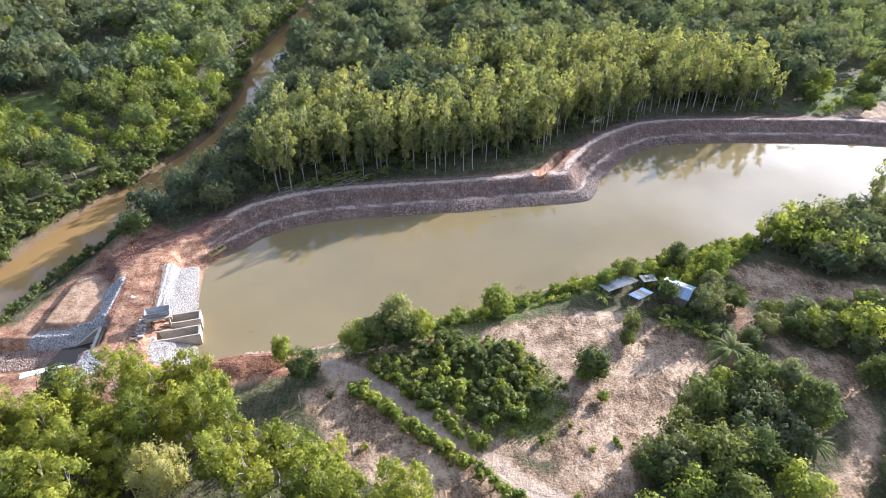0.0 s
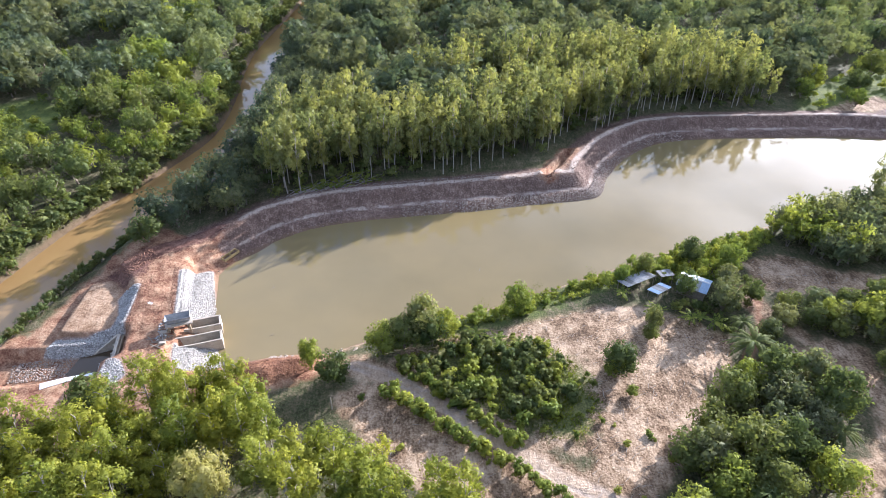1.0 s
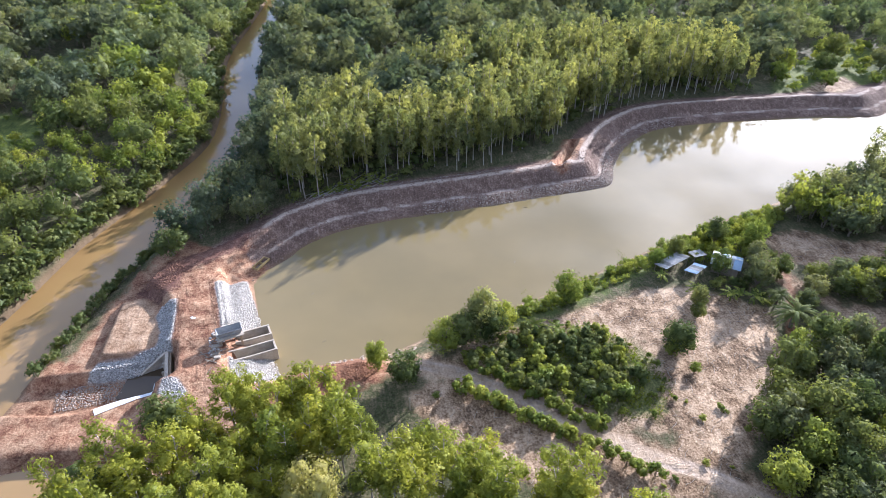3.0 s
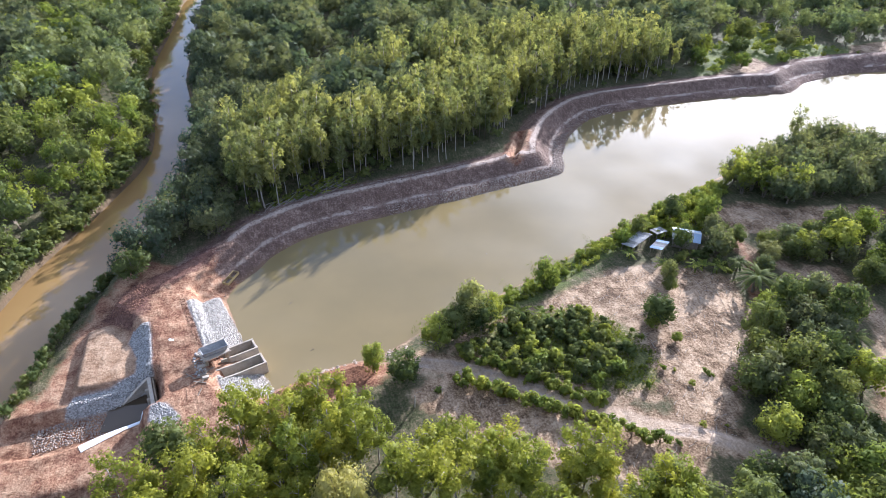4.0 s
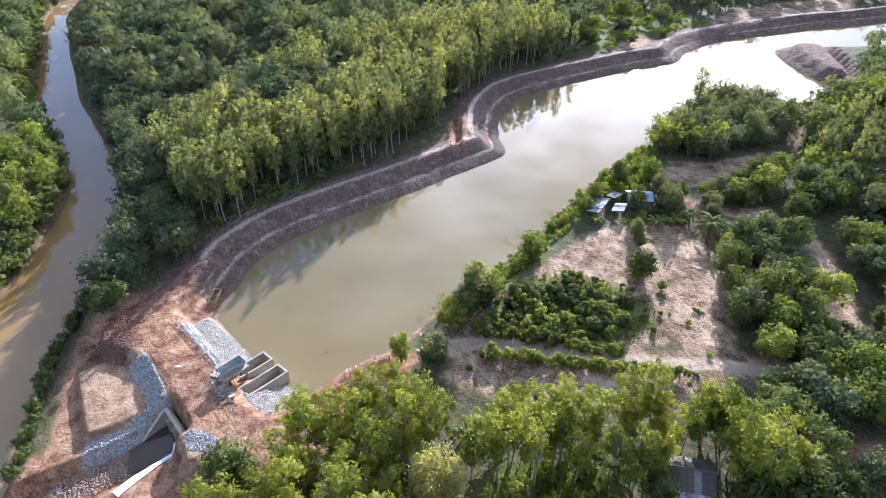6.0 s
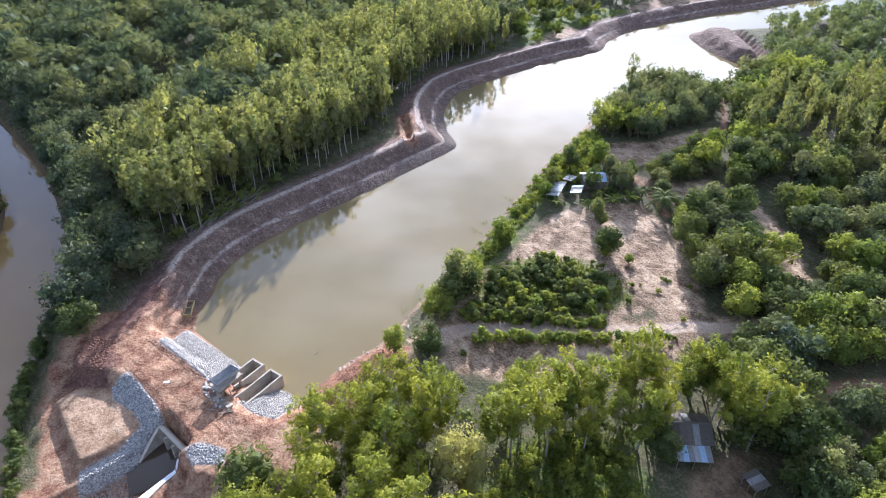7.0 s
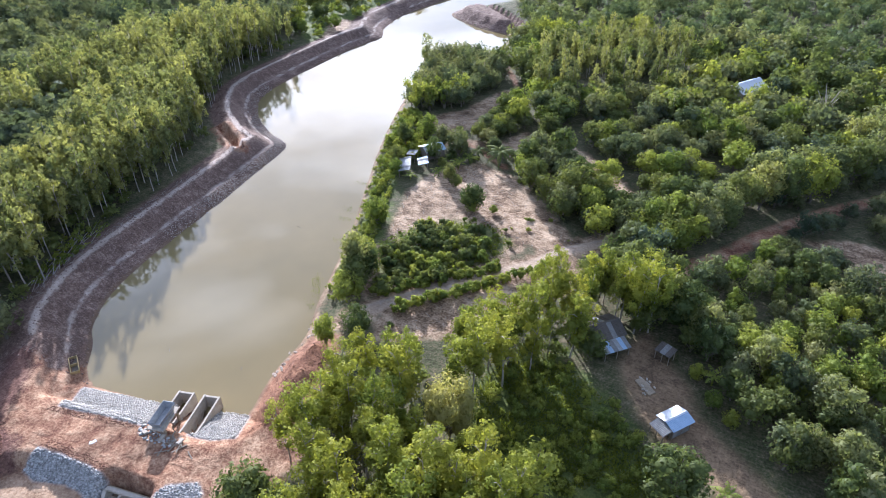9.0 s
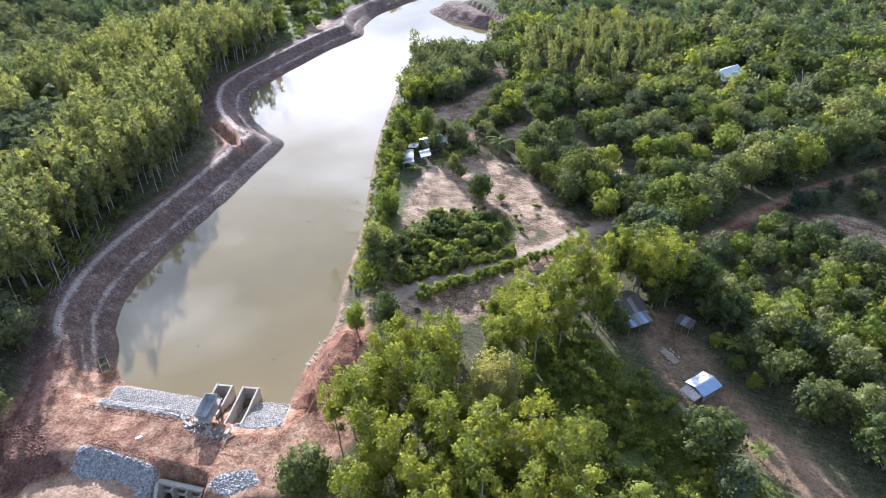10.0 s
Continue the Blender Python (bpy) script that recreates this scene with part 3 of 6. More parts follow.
def box(sx, sy, sz, at=(0, 0, 0), bevel=0.02, bm=None, turn=None):
    """A bevelled box whose base centre is at `at`."""
    own = bmesh.new()
    bmesh.ops.create_cube(own, size=1)
    for v in own.verts:
        v.co = Vector((v.co.x * sx, v.co.y * sy, (v.co.z + 0.5) * sz))
    if bevel:
        bmesh.ops.bevel(own, geom=own.edges[:], offset=min(bevel, 0.3 * min(sx, sy, sz)), segments=1, affect="EDGES")
    m = Matrix.Translation(at) @ (turn or Matrix())
    bmesh.ops.transform(own, matrix=m, verts=own.verts)
    if bm is None:
        return own
    me = bpy.data.meshes.new("join")
    own.to_mesh(me)
    own.free()
    bm.from_mesh(me)
    bpy.data.meshes.remove(me)
    return bm


def tube(path, radii, sides=6):
    """Arrays of a tapered tube along a path."""
    path = np.asarray(path, float)
    d = np.gradient(path, axis=0)
    d /= np.linalg.norm(d, axis=1)[:, None] + 1e-9
    ref = np.array([0.31, 0.95, 0.05])
    u = np.cross(d, ref)
    u /= np.linalg.norm(u, axis=1)[:, None] + 1e-9
    v = np.cross(d, u)
    a = np.linspace(0, 2 * np.pi, sides, endpoint=False)
    ring = u[:, None] * np.cos(a)[None, :, None] + v[:, None] * np.sin(a)[None, :, None]
    verts = (path[:, None] + ring * np.asarray(radii)[:, None, None]).reshape(-1, 3)
    quads = []
    for i in range(len(path) - 1):
        for k in range(sides):
            k2 = (k + 1) % sides
            quads.append((i * sides + k, i * sides + k2, (i + 1) * sides + k2, (i + 1) * sides + k))
    return verts, np.array(quads)


def join(pieces):
    """One set of arrays out of several: places, faces and, where they are given, normals."""
    vs, fs, ns, off = [], [], [], 0
    for v, f, *n in pieces:
        vs.append(v)
        fs.append(np.asarray(f) + off)
        ns += n
        off += len(v)
    return (np.vstack(vs), np.vstack(fs), np.vstack(ns)) if ns else (np.vstack(vs), np.vstack(fs))


# ---- plants ----
def leaves(rng, blobs, count, size, lift=0.25, droop=0.0, spread=(0.68, 1.14)):
    """Small folded leaf sprays over the surfaces of a heap of rounded clumps; their normals follow the clump."""
    blobs = np.asarray(blobs, float)
    wgt = blobs[:, 3] ** 2
    pick = rng.choice(len(blobs), count, p=wgt / wgt.sum())
    n = rng.normal(size=(count, 3))
    n[:, 2] += lift
    n /= np.linalg.norm(n, axis=1)[:, None]
    r = blobs[pick, 3] * rng.uniform(*spread, count)
    pos = blobs[pick, :3] + n * r[:, None] * np.stack([np.ones(count), np.ones(count), blobs[pick, 4]], 1)
    face = n + rng.normal(size=(count, 3)) * 0.5
    face[:, 2] += 0.2
    face /= np.linalg.norm(face, axis=1)[:, None]
    u = np.cross(face, rng.normal(size=(count, 3)))
    u /= np.linalg.norm(u, axis=1)[:, None] + 1e-9
    v = np.cross(face, u)
    u[:, 2] -= droop
    s = size * rng.uniform(0.6, 1.35, count)
    a, b = u * s[:, None] * 0.62, v * s[:, None] * 0.4
    fold = face * (s * 0.18)[:, None]
    verts = np.stack([pos - a, pos - b + fold, pos + a, pos + b + fold], 1).reshape(-1, 3)
    soft = n * 0.62 + face * 0.5
    soft /= np.linalg.norm(soft, axis=1)[:, None]
    return verts, np.arange(count * 4).reshape(-1, 4), np.repeat(soft, 4, axis=0)


def cores(rng, blobs, shrink=0.8):
    """Leafy mass inside the clumps, so that a crown is not hollow."""
    pieces = []
    for x, y, z, r, flat in blobs:
        rings, sides = 4, 6
        th = np.linspace(0.12, np.pi - 0.12, rings)
        ph = np.linspace(0, 2 * np.pi, sides, endpoint=False)
        out = np.stack([np.sin(th)[:, None] * np.cos(ph), np.sin(th)[:, None] * np.sin(ph), np.repeat(np.cos(th)[:, None], sides, 1)], 2).reshape(-1, 3)
        p = out * (1, 1, flat) * r * shrink * rng.uniform(0.75, 1.15, (len(out), 1)) + (x, y, z)
        q = [(i * sides + k, (i + 1) * sides + k, (i + 1) * sides + (k + 1) % sides, i * sides + (k + 1) % sides) for i in range(rings - 1) for k in range(sides)]
        pieces.append((p, np.array(q), out))
    return join(pieces)


def crown(rng, blobs, count, size, lift=0.25, droop=0.0, core=99, spread=(0.68, 1.14)):
    """core: how many of the largest clumps get an inner mass."""
    a = leaves(rng, blobs, count, size, lift, droop, spread)
    big = sorted(blobs, key=lambda b: -b[3])[:core]
    return join([a, cores(rng, big)]) if core else a


def eucalyptus(seed, count=780, size=0.5, core=5, low=0.28, limbs=True):
    rng = np.random.default_rng(seed)
    h = rng.uniform(11.5, 14.5)
    lean = rng.normal(0, 0.5, 2)
    zs = np.linspace(0, h * 0.93, 6)
    path = np.stack([lean[0] * (zs / h) ** 2 + rng.normal(0, 0.05, 6), lean[1] * (zs / h) ** 2 + rng.normal(0, 0.05, 6), zs], 1)
    wood = [tube(path, np.linspace(0.125, 0.025, 6), 5)]
    blobs = []
    total = int(rng.integers(15, 20))
    for k in range(total):
        f = low + (0.97 - low) * (k + rng.uniform(0, 1)) / total
        a, out = k * 2.4 + rng.uniform(-0.6, 0.6), rng.uniform(0.2, 1.5) * (1.3 - 1.3 * abs(f - 0.66))
        base = np.array([np.interp(f * h, zs, path[:, 0]), np.interp(f * h, zs, path[:, 1]), f * h])
        c = base + (math.cos(a) * out, math.sin(a) * out, 0.4)
        blobs.append((*c, rng.uniform(0.4, 0.85) * (1.25 - 0.5 * f), rng.uniform(1.1, 1.8)))
        if limbs and k % 2 == 0:
            wood.append(tube(np.stack([base - (0, 0, 0.9), (base + c) / 2, c]), (0.055, 0.04, 0.015), 4))
    return join(wood), crown(rng, blobs, count, size, 0.3, 0.35, core, (0.45, 1.4))


def spreading(seed, h=6.0, r=2.6, count=520, size=0.6, clumps=10, stem=0.22, low=0.35, flat=(0.75, 1.0), core=99, limbs=2):
    """A broad-leaved tree: short trunk, limbs, heaped crown."""
    rng = np.random.default_rng(seed)
    top = h * max(low, 0.12)
    wood = [tube([(0, 0, 0), (rng.normal(0, .1), rng.normal(0, .1), top * 0.6), (rng.normal(0, .2), rng.normal(0, .2), top * 1.3)], (stem, stem * 0.8, stem * 0.55), 6)]
    blobs = []
    half = h * (1 - low) / 2
    lop = rng.uniform(0.8, 1.15, 5)
    for k in range(clumps):
        # clumps from the top down round an uneven egg
        c = 1 - 1.65 * ((k + rng.uniform(0, 1)) / clumps) ** 0.85
        a = k * 2.4 + rng.uniform(-0.5, 0.5)
        rad = r * rng.uniform(0.24, 0.44)
        side = math.sqrt(max(1 - c * c, 0.02)) * (r - rad * 0.7) * lop[k % 5] * (1 if c > 0 else 0.9)
        z = h * low + half + c * (half - rad * 0.4) * rng.uniform(0.85, 1.05)
        p = np.array([math.cos(a) * side, math.sin(a) * side, max(z, rad * 0.6)])
        blobs.append((*p, rad, rng.uniform(*flat)))
        if limbs and k % limbs == 0:
            wood.append(tube([(0, 0, top * 0.8), p * (0.45, 0.45, 0.0) + (0, 0, (top + p[2]) / 2), p], (stem * 0.5, stem * 0.35, stem * 0.12), 4))
    blobs.append((0, 0, h * low + half, min(r, half) * 0.72, min(1.2, half / r)))
    return join(wood), crown(rng, blobs, count, size, 0.35, 0.0, core)


def bamboo(seed, h=7.0, r=2.4, count=520):
    """A clump of arching stems with feathery sprays."""
    rng = np.random.default_rng(seed)
    wood, blobs = [], []
    for k in range(12):
        a, out = rng.uniform(0, 6.28), r * rng.uniform(0.3, 1.0)
        hh = h * rng.uniform(0.65, 1.0)
        p = [np.array([math.cos(a) * out * f ** 1.8 + 0.2 * math.cos(a), math.sin(a) * out * f ** 1.8 + 0.2 * math.sin(a), hh * (f - 0.16 * f ** 4)]) for f in (0, 0.35, 0.7, 1.0)]
        wood.append(tube(p, (0.06, 0.05, 0.035, 0.012), 4))
        for f in (0.55, 0.8, 0.98):
            c = np.array([math.cos(a) * out * f ** 1.8, math.sin(a) * out * f ** 1.8, hh * (f - 0.16 * f ** 4)])
            blobs.append((*c, rng.uniform(0.5, 0.85), 1.0))
    return wood, crown(rng, blobs, count, 0.55, 0.2, 0.5, core=0)


def shrub(seed, h=1.3, r=0.8, count=190, size=0.24):
    rng = np.random.default_rng(seed)
    blobs, wood = [], []
    for k in range(6):
        a, out = rng.uniform(0, 6.28), r * rng.uniform(0.1, 0.7)
        c = np.array([math.cos(a) * out, math.sin(a) * out, h * rng.uniform(0.45, 0.8)])
        blobs.append((*c, r * rng.uniform(0.3, 0.5), rng.uniform(0.8, 1.1)))
        wood.append(tube([(0, 0, 0), c * 0.6, c], (0.03, 0.02, 0.008), 3))
    return join(wood), crown(rng, blobs, count, size, 0.35)


def frond_plant(seed, stem_h, n, length, width, droop, stem_r):
    """Palm or banana: a stem and arching leaves with two sloping halves."""
    rng = np.random.default_rng(seed)
    wood = tube([(0, 0, 0), (rng.normal(0, .1), rng.normal(0, .1), stem_h * 0.5), (0, 0, stem_h)], (stem_r, stem_r * 0.85, stem_r * 0.7), 7)
    blades = []
    for k in range(n):
        a, up = k * 2.4 + rng.uniform(-.3, .3), rng.uniform(0.2, 1.1)
        L = length * rng.uniform(0.75, 1.1)
        side = np.array([-math.sin(a), math.cos(a), 0])
        vs, fs = [], []
        seg = 6
        for i in range(seg + 1):
            f = i / seg
            p = np.array([math.cos(a) * L * f * math.cos(up * (1 - f)), math.sin(a) * L * f * math.cos(up * (1 - f)), stem_h + L * f * math.sin(up) - droop * L * f * f])
            w = width * math.sin(math.pi * min(0.08 + f * 0.92, 0.99)) ** 0.6
            vs += [p + side * w - (0, 0, w * 0.5), p, p - side * w - (0, 0, w * 0.5)]
            if i:
                fs += [(3 * i - 3, 3 * i - 2, 3 * i + 1, 3 * i), (3 * i - 2, 3 * i - 1, 3 * i + 2, 3 * i + 1)]
        blades.append((np.array(vs), np.array(fs)))
    return wood, blades


def frond_meshes(name, built, leaf, bark):
    return mesh_np(name + "_stem", *built[0], [bark], smooth=True), [mesh_np(name + "_leaf", v, f, [leaf]) for v, f in built[1]]


def plant_meshes(name, built, leaf, bark):
    (wv, wf), (cv, cf, cn) = built
    return mesh_np(name + "_trunk", wv, wf, [bark], smooth=True), mesh_np(name + "_crown", cv, cf, [leaf], smooth=True, normals=cn)


def plant_thing(name, meshes, at, label, category, group="", stem="trunk", head="crown"):
    ob = thing(name, label, category, at, group)
    for pn, me in ((stem, meshes[0]), (head, meshes[1])):
        new(pn, me).parent = ob
    return ob


def plant_stuff(name, variants, places, leaf, bark, label, category):
    """One joined mesh for plants that nobody would count. places: x, y, z, turn, scale, variant."""
    vs, fs, ss, ns, tone, off = [], [], [], [], [], 0
    rng = np.random.default_rng(len(places))
    for x, y, z, a, s, k in places:
        ca, sa = math.cos(a), math.sin(a)
        rot = np.array([[ca, -sa, 0], [sa, ca, 0], [0, 0, 1]])
        own = rng.random()
        for slot, (v, f, *n) in enumerate(variants[int(k)]):
            vs.append(v @ rot.T * s + (x, y, z))
            fs.append(f + off)
            ss.append(np.full(len(f), slot))
            # bark keeps a plain outward normal
            ns.append(n[0] @ rot.T if n else (v - v.mean(0)) * (1, 1, 0.05) @ rot.T + (0, 0, 1e-3))
            tone.append(np.full(len(v), own))
            off += len(v)
    ns = np.vstack(ns)
    ns /= np.linalg.norm(ns, axis=1)[:, None]
    ob = new(name, mesh_np(name, np.vstack(vs), np.vstack(fs), [bark, leaf], np.concatenate(ss), True, ns, np.concatenate(tone)))
    return tagged(ob, label, category, kind="stuff")


def scatter(poly, spacing, seed, jitter=0.35, holes=(), keep=1.0, turn=0.0):
    """Jittered grid points inside a polygon and outside the holes."""
    rng = np.random.default_rng(seed)
    poly = np.asarray(poly, float)
    mid, half = poly.mean(0), np.ptp(poly, axis=0).max()
    g = np.arange(-half, half, spacing)
    q = np.stack(np.meshgrid(g, g), -1).reshape(-1, 2)
    c, s = math.cos(turn), math.sin(turn)
    q = q @ np.array([[c, s], [-s, c]]) + mid + rng.uniform(-jitter, jitter, (len(q), 2)) * spacing
    q = q[rng.random(len(q)) < keep]
    q = q[inside(q, poly)]
    for fn in holes:
        q = q[fn(q)]
    return q


def places_on(q, seed, smin=0.8, smax=1.2, nv=4):
    rng = np.random.default_rng(seed)
    z = terrain(q)[0]
    return [(x, y, h - 0.1, rng.uniform(0, 6.28), rng.uniform(smin, smax), rng.integers(0, nv)) for (x, y), h in zip(q, z)]


# ---- ground and water ----
def graded(lo, hi, dense_lo, dense_hi, fine, mid_lo, mid_hi, mid, work_lo, work_hi):
    """Grid lines: close together at the earthworks, wider towards the horizon."""
    out = list(np.arange(dense_lo, work_lo, fine)) + list(np.arange(work_lo, work_hi, 0.42)) + list(np.arange(work_hi, dense_hi, fine))
    out += list(np.arange(dense_hi, mid_hi, mid)) + list(np.arange(dense_lo - mid, mid_lo, -mid))
    for edge, end, sgn in ((mid_hi, hi, 1), (mid_lo, lo, -1)):
        v, d = edge, mid * 2
        while sgn * (end - v) > 0:
            out.append(v)
            v, d = v + sgn * d, d * 1.35
        out.append(end)
    return np.array(sorted(set(np.round(out, 3))))


def build_ground():
    xs = graded(-2600, 2600, -84, 66, 0.75, -150, 240, 2.4, -66, -40)
    ys = graded(-2600, 2600, 38, 154, 0.75, -20, 330, 2.4, 66, 100)
    X, Y = np.meshgrid(xs, ys)
    q = np.stack([X.ravel(), Y.ravel()], 1)
    h, d = terrain(q)
    nx, ny = len(xs), len(ys)
    i = np.arange(nx - 1)[None] + np.arange(ny - 1)[:, None] * nx
    f = np.stack([i, i + 1, i + nx + 1, i + nx], -1).reshape(-1, 4)
    me = mesh_np("ground", np.column_stack([q, h]), f, [GROUND], smooth=True)
    d["crest"] = np.where(d["dike"] < 25, np.minimum(np.abs(d["dike"] - 7.3) - 0.6, np.abs(d["dike"] - 3.0) - 0.3), 30) + 3 * step(-41, -46, q[:, 0])
    for key in ("pond", "river", "dike", "deck", "plateau", "bare", "track", "road", "yard", "green", "clear", "crest", "wheel", "stone", "damp", "mound"):
        a = me.attributes.new("zone_" + key, "FLOAT", "POINT")
        a.data.foreach_set("value", np.clip(d[key], -30, 30).astype(np.float32))
    return tagged(new("ground", me), "sandy and red earth ground with grass and leaf litter", "ground", kind="structure")


build_ground()


def water_sheet(name, poly, z, mat, label):
    bm = bmesh.new()
    f = bm.faces.new([bm.verts.new((x, y, z)) for x, y in poly])
    bmesh.ops.triangulate(bm, faces=[f])
    if sum(fc.normal.z for fc in bm.faces) < 0:
        bmesh.ops.reverse_faces(bm, faces=bm.faces)
    ob = part(name, bm, mat)
    return tagged(ob, label, "water", kind="structure")


def widened(poly, by):
    """The outline pushed outwards, so that the sheet runs under the banks."""
    p = np.asarray(poly, float)
    e = np.roll(p, -1, 0) - np.roll(p, 1, 0)
    n = np.column_stack([e[:, 1], -e[:, 0]])
    n /= np.linalg.norm(n, axis=1)[:, None] + 1e-9
    area = np.sum(p[:, 0] * np.roll(p[:, 1], -1) - p[:, 1] * np.roll(p[:, 0], -1))
    return p + n * by * (1 if area > 0 else -1)


water_sheet("pond_water", widened(POND, 0.25), POND_Z, POND_WATER, "muddy still pond water reflecting sky and trees")
water_sheet("river_water", widened(RIVER, 0.3), RIVER_Z, RIVER_WATER, "brown muddy river water between wooded banks")
water_sheet("outlet_water", np.array([(-53.4, 77), (-53.4, 71.6), (-57.5, 70.4), (-61, 71), (-60.2, 75)]), -1.02, SHADED_WATER, "shallow muddy water in the outlet basin")
water_sheet("creek_water", widened(CREEK, 1.0), -1.15, RIVER_WATER, "brown water in a side pool by the river")


# ---- stones ----
def stone_mesh(name, seed, size, mat):
    rng = random.Random(seed)
    bm = bmesh.new()
    bmesh.ops.create_icosphere(bm, subdivisions=1, radius=size)
    sx, sy, sz = rng.uniform(0.8, 1.3), rng.uniform(0.7, 1.1), rng.uniform(0.55, 0.85)
    for v in bm.verts:
        k = rng.uniform(0.75, 1.15)
        v.co = Vector((v.co.x * sx * k, v.co.y * sy * k, v.co.z * sz * k))
    me = bpy.data.meshes.new(name)
    bm.to_mesh(me)
    bm.free()
    me.materials.append(mat)
    return me


def mesh_arrays(me):
    v = np.empty(len(me.vertices) * 3, np.float32)
    me.vertices.foreach_get("co", v)
    return v.reshape(-1, 3), np.array([tuple(p.vertices) for p in me.polygons])


def stone_bed(name, poly, spacing, size, mat, seed, label, singles=220, bury=0.25):
    """A bed of tipped stones: some hundreds lie singly, the rest as one joined mesh."""
    meshes = [stone_mesh("stone", seed + k, size, mat) for k in range(7)]
    q = scatter(poly, spacing, seed, 0.5)
    rng = np.random.default_rng(seed)
    z = terrain(q)[0]
    order = rng.permutation(len(q))
    cx, cy = np.mean(np.asarray(poly), axis=0)
    bed = thing(name, label, "stone bed", pose(cx, cy, ground_z(cx, cy)))
    arrays = [mesh_arrays(m) for m in meshes]
    vs, fs, o = [], [], 0
    for i, k in enumerate(order):
        s = rng.uniform(0.55, 1.45)
        a, b, c = rng.uniform(0, 6.28, 3)
        loc = (q[k, 0], q[k, 1], z[k] + size * s * (0.5 - bury) + rng.uniform(0, size * 0.5))
        m = Matrix.LocRotScale(loc, Euler((a * 0.15, b * 0.15, c)), (s, s, s))
        if i < singles:
            ob = new("stone", meshes[i % 7])
            ob.parent = bed
            ob.matrix_basis = bed.matrix_basis.inverted() @ m
        else:
            v, f = arrays[i % 7]
            mm = np.array(bed.matrix_basis.inverted() @ m)
            vs.append(v @ mm[:3, :3].T + mm[:3, 3])
            fs.append(f + o)
            o += len(v)
    if vs:
        rest = new("stone_fill", mesh_np("stone_fill", np.vstack(vs), np.vstack(fs), [mat]))
        rest.parent = bed
        tagged(rest, kind="stuff")
    return bed


stone_bed("stone_apron", APRON_A, 0.165, 0.1, STONE, 201, "white broken-stone apron sloping into the pond")
stone_bed("stone_apron", APRON_B, 0.165, 0.1, STONE, 202, "small white broken-stone apron beside the intake channel", 150)
stone_bed("stone_slope", WEST_STONES, 0.185, 0.13, BLUESTONE, 203, "grey-blue broken-stone slope round the outlet")
stone_bed("stone_slope", SOUTH_HEAP, 0.23, 0.14, BLUESTONE, 204, "heap of grey broken stone beside the outlet wall", 70)
stone_bed("stone_bed", [(-60, 75.2), (-66, 74.6), (-70, 73.5), (-69, 69.6), (-60.5, 70.6)], 0.27, 0.14, BROWNSTONE, 205, "muddy brown stones in the outlet bed", 150)

rng_np = np.random.default_rng(77)
sel = north_line[(north_line[:, 0] > -12) & (north_line[:, 0] < 62)]
vs, fs, o = [], [], 0
bank_stones = [mesh_arrays(stone_mesh("bank_stone", 300 + k, 0.12, BROWNSTONE)) for k in range(6)]
seg = np.repeat(np.arange(len(sel) - 1), np.where(np.abs(sel[:-1, 0] - 18) < 18, 100, 34))
tt = rng_np.random(len(seg))
base = sel[seg] * (1 - tt[:, None]) + sel[seg + 1] * tt[:, None]
dirn = sel[seg + 1] - sel[seg]
dirn /= np.linalg.norm(dirn, axis=1)[:, None]
qq = base + np.column_stack([-dirn[:, 1], dirn[:, 0]]) * rng_np.uniform(-0.2, 2.6, len(seg))[:, None]
for (px, py), pz, k in zip(qq, terrain(qq)[0], range(len(qq))):
    v, f = bank_stones[k % 6]
    s = rng_np.uniform(0.5, 1.5)
    a = rng_np.uniform(0, 6.28)
    ca, sa = math.cos(a) * s, math.sin(a) * s
    vs.append(v @ np.array([[ca, -sa, 0], [sa, ca, 0], [0, 0, s]]).T + (px, py, pz + 0.03))
    fs.append(f + o)
    o += len(v)
tagged(new("bank_stones", mesh_np("bank_stones", np.vstack(vs), np.vstack(fs), [BROWNSTONE])), "rough brown stones along the foot of the dike", "stones", kind="stuff")


def clods(name, poly, spacing, size, mat, seed, label, height=0.0):
    """Loose lumps of dug earth."""
    rng = np.random.default_rng(seed)
    arrays = [mesh_arrays(stone_mesh("clod", seed + k, size, mat)) for k in range(5)]
    q = scatter(poly, spacing, seed, 0.5)
    vs, fs, o = [], [], 0
    for (x, y), z, k in zip(q, terrain(q)[0], range(len(q))):
        v, f = arrays[k % 5]
        s, a = rng.uniform(0.3, 1.8), rng.uniform(0, 6.28)
        ca, sa = math.cos(a) * s, math.sin(a) * s
        vs.append(v @ np.array([[ca, -sa, 0], [sa, ca, 0], [0, 0, s]]).T + (x, y, z))
        fs.append(f + o)
        o += len(v)
    return tagged(new(name, mesh_np(name, np.vstack(vs), np.vstack(fs), [mat])), label, "earth lumps", kind="stuff")


clods("earth_lumps", MOUND, 0.3, 0.075, CLOD, 401, "loose red earth lumps on the dug mound")
clods("earth_lumps", [(-54.4, 88.4), (-53.2, 88), (-52.4, 74), (-53.2, 73)], 0.22, 0.08, CLOD, 402, "red earth lumps along the edge of the road")
clods("earth_lumps", [(-63, 96), (-57, 99.5), (-54, 96), (-58, 91)], 0.32, 0.13, CLOD, 403, "dark red earth lumps by the river bend")
clods("earth_lumps", [(-49.6, 93), (-46.6, 80), (-47.4, 80), (-50.5, 93)], 0.2, 0.08, CLOD, 404, "red earth lumps along the stone apron")


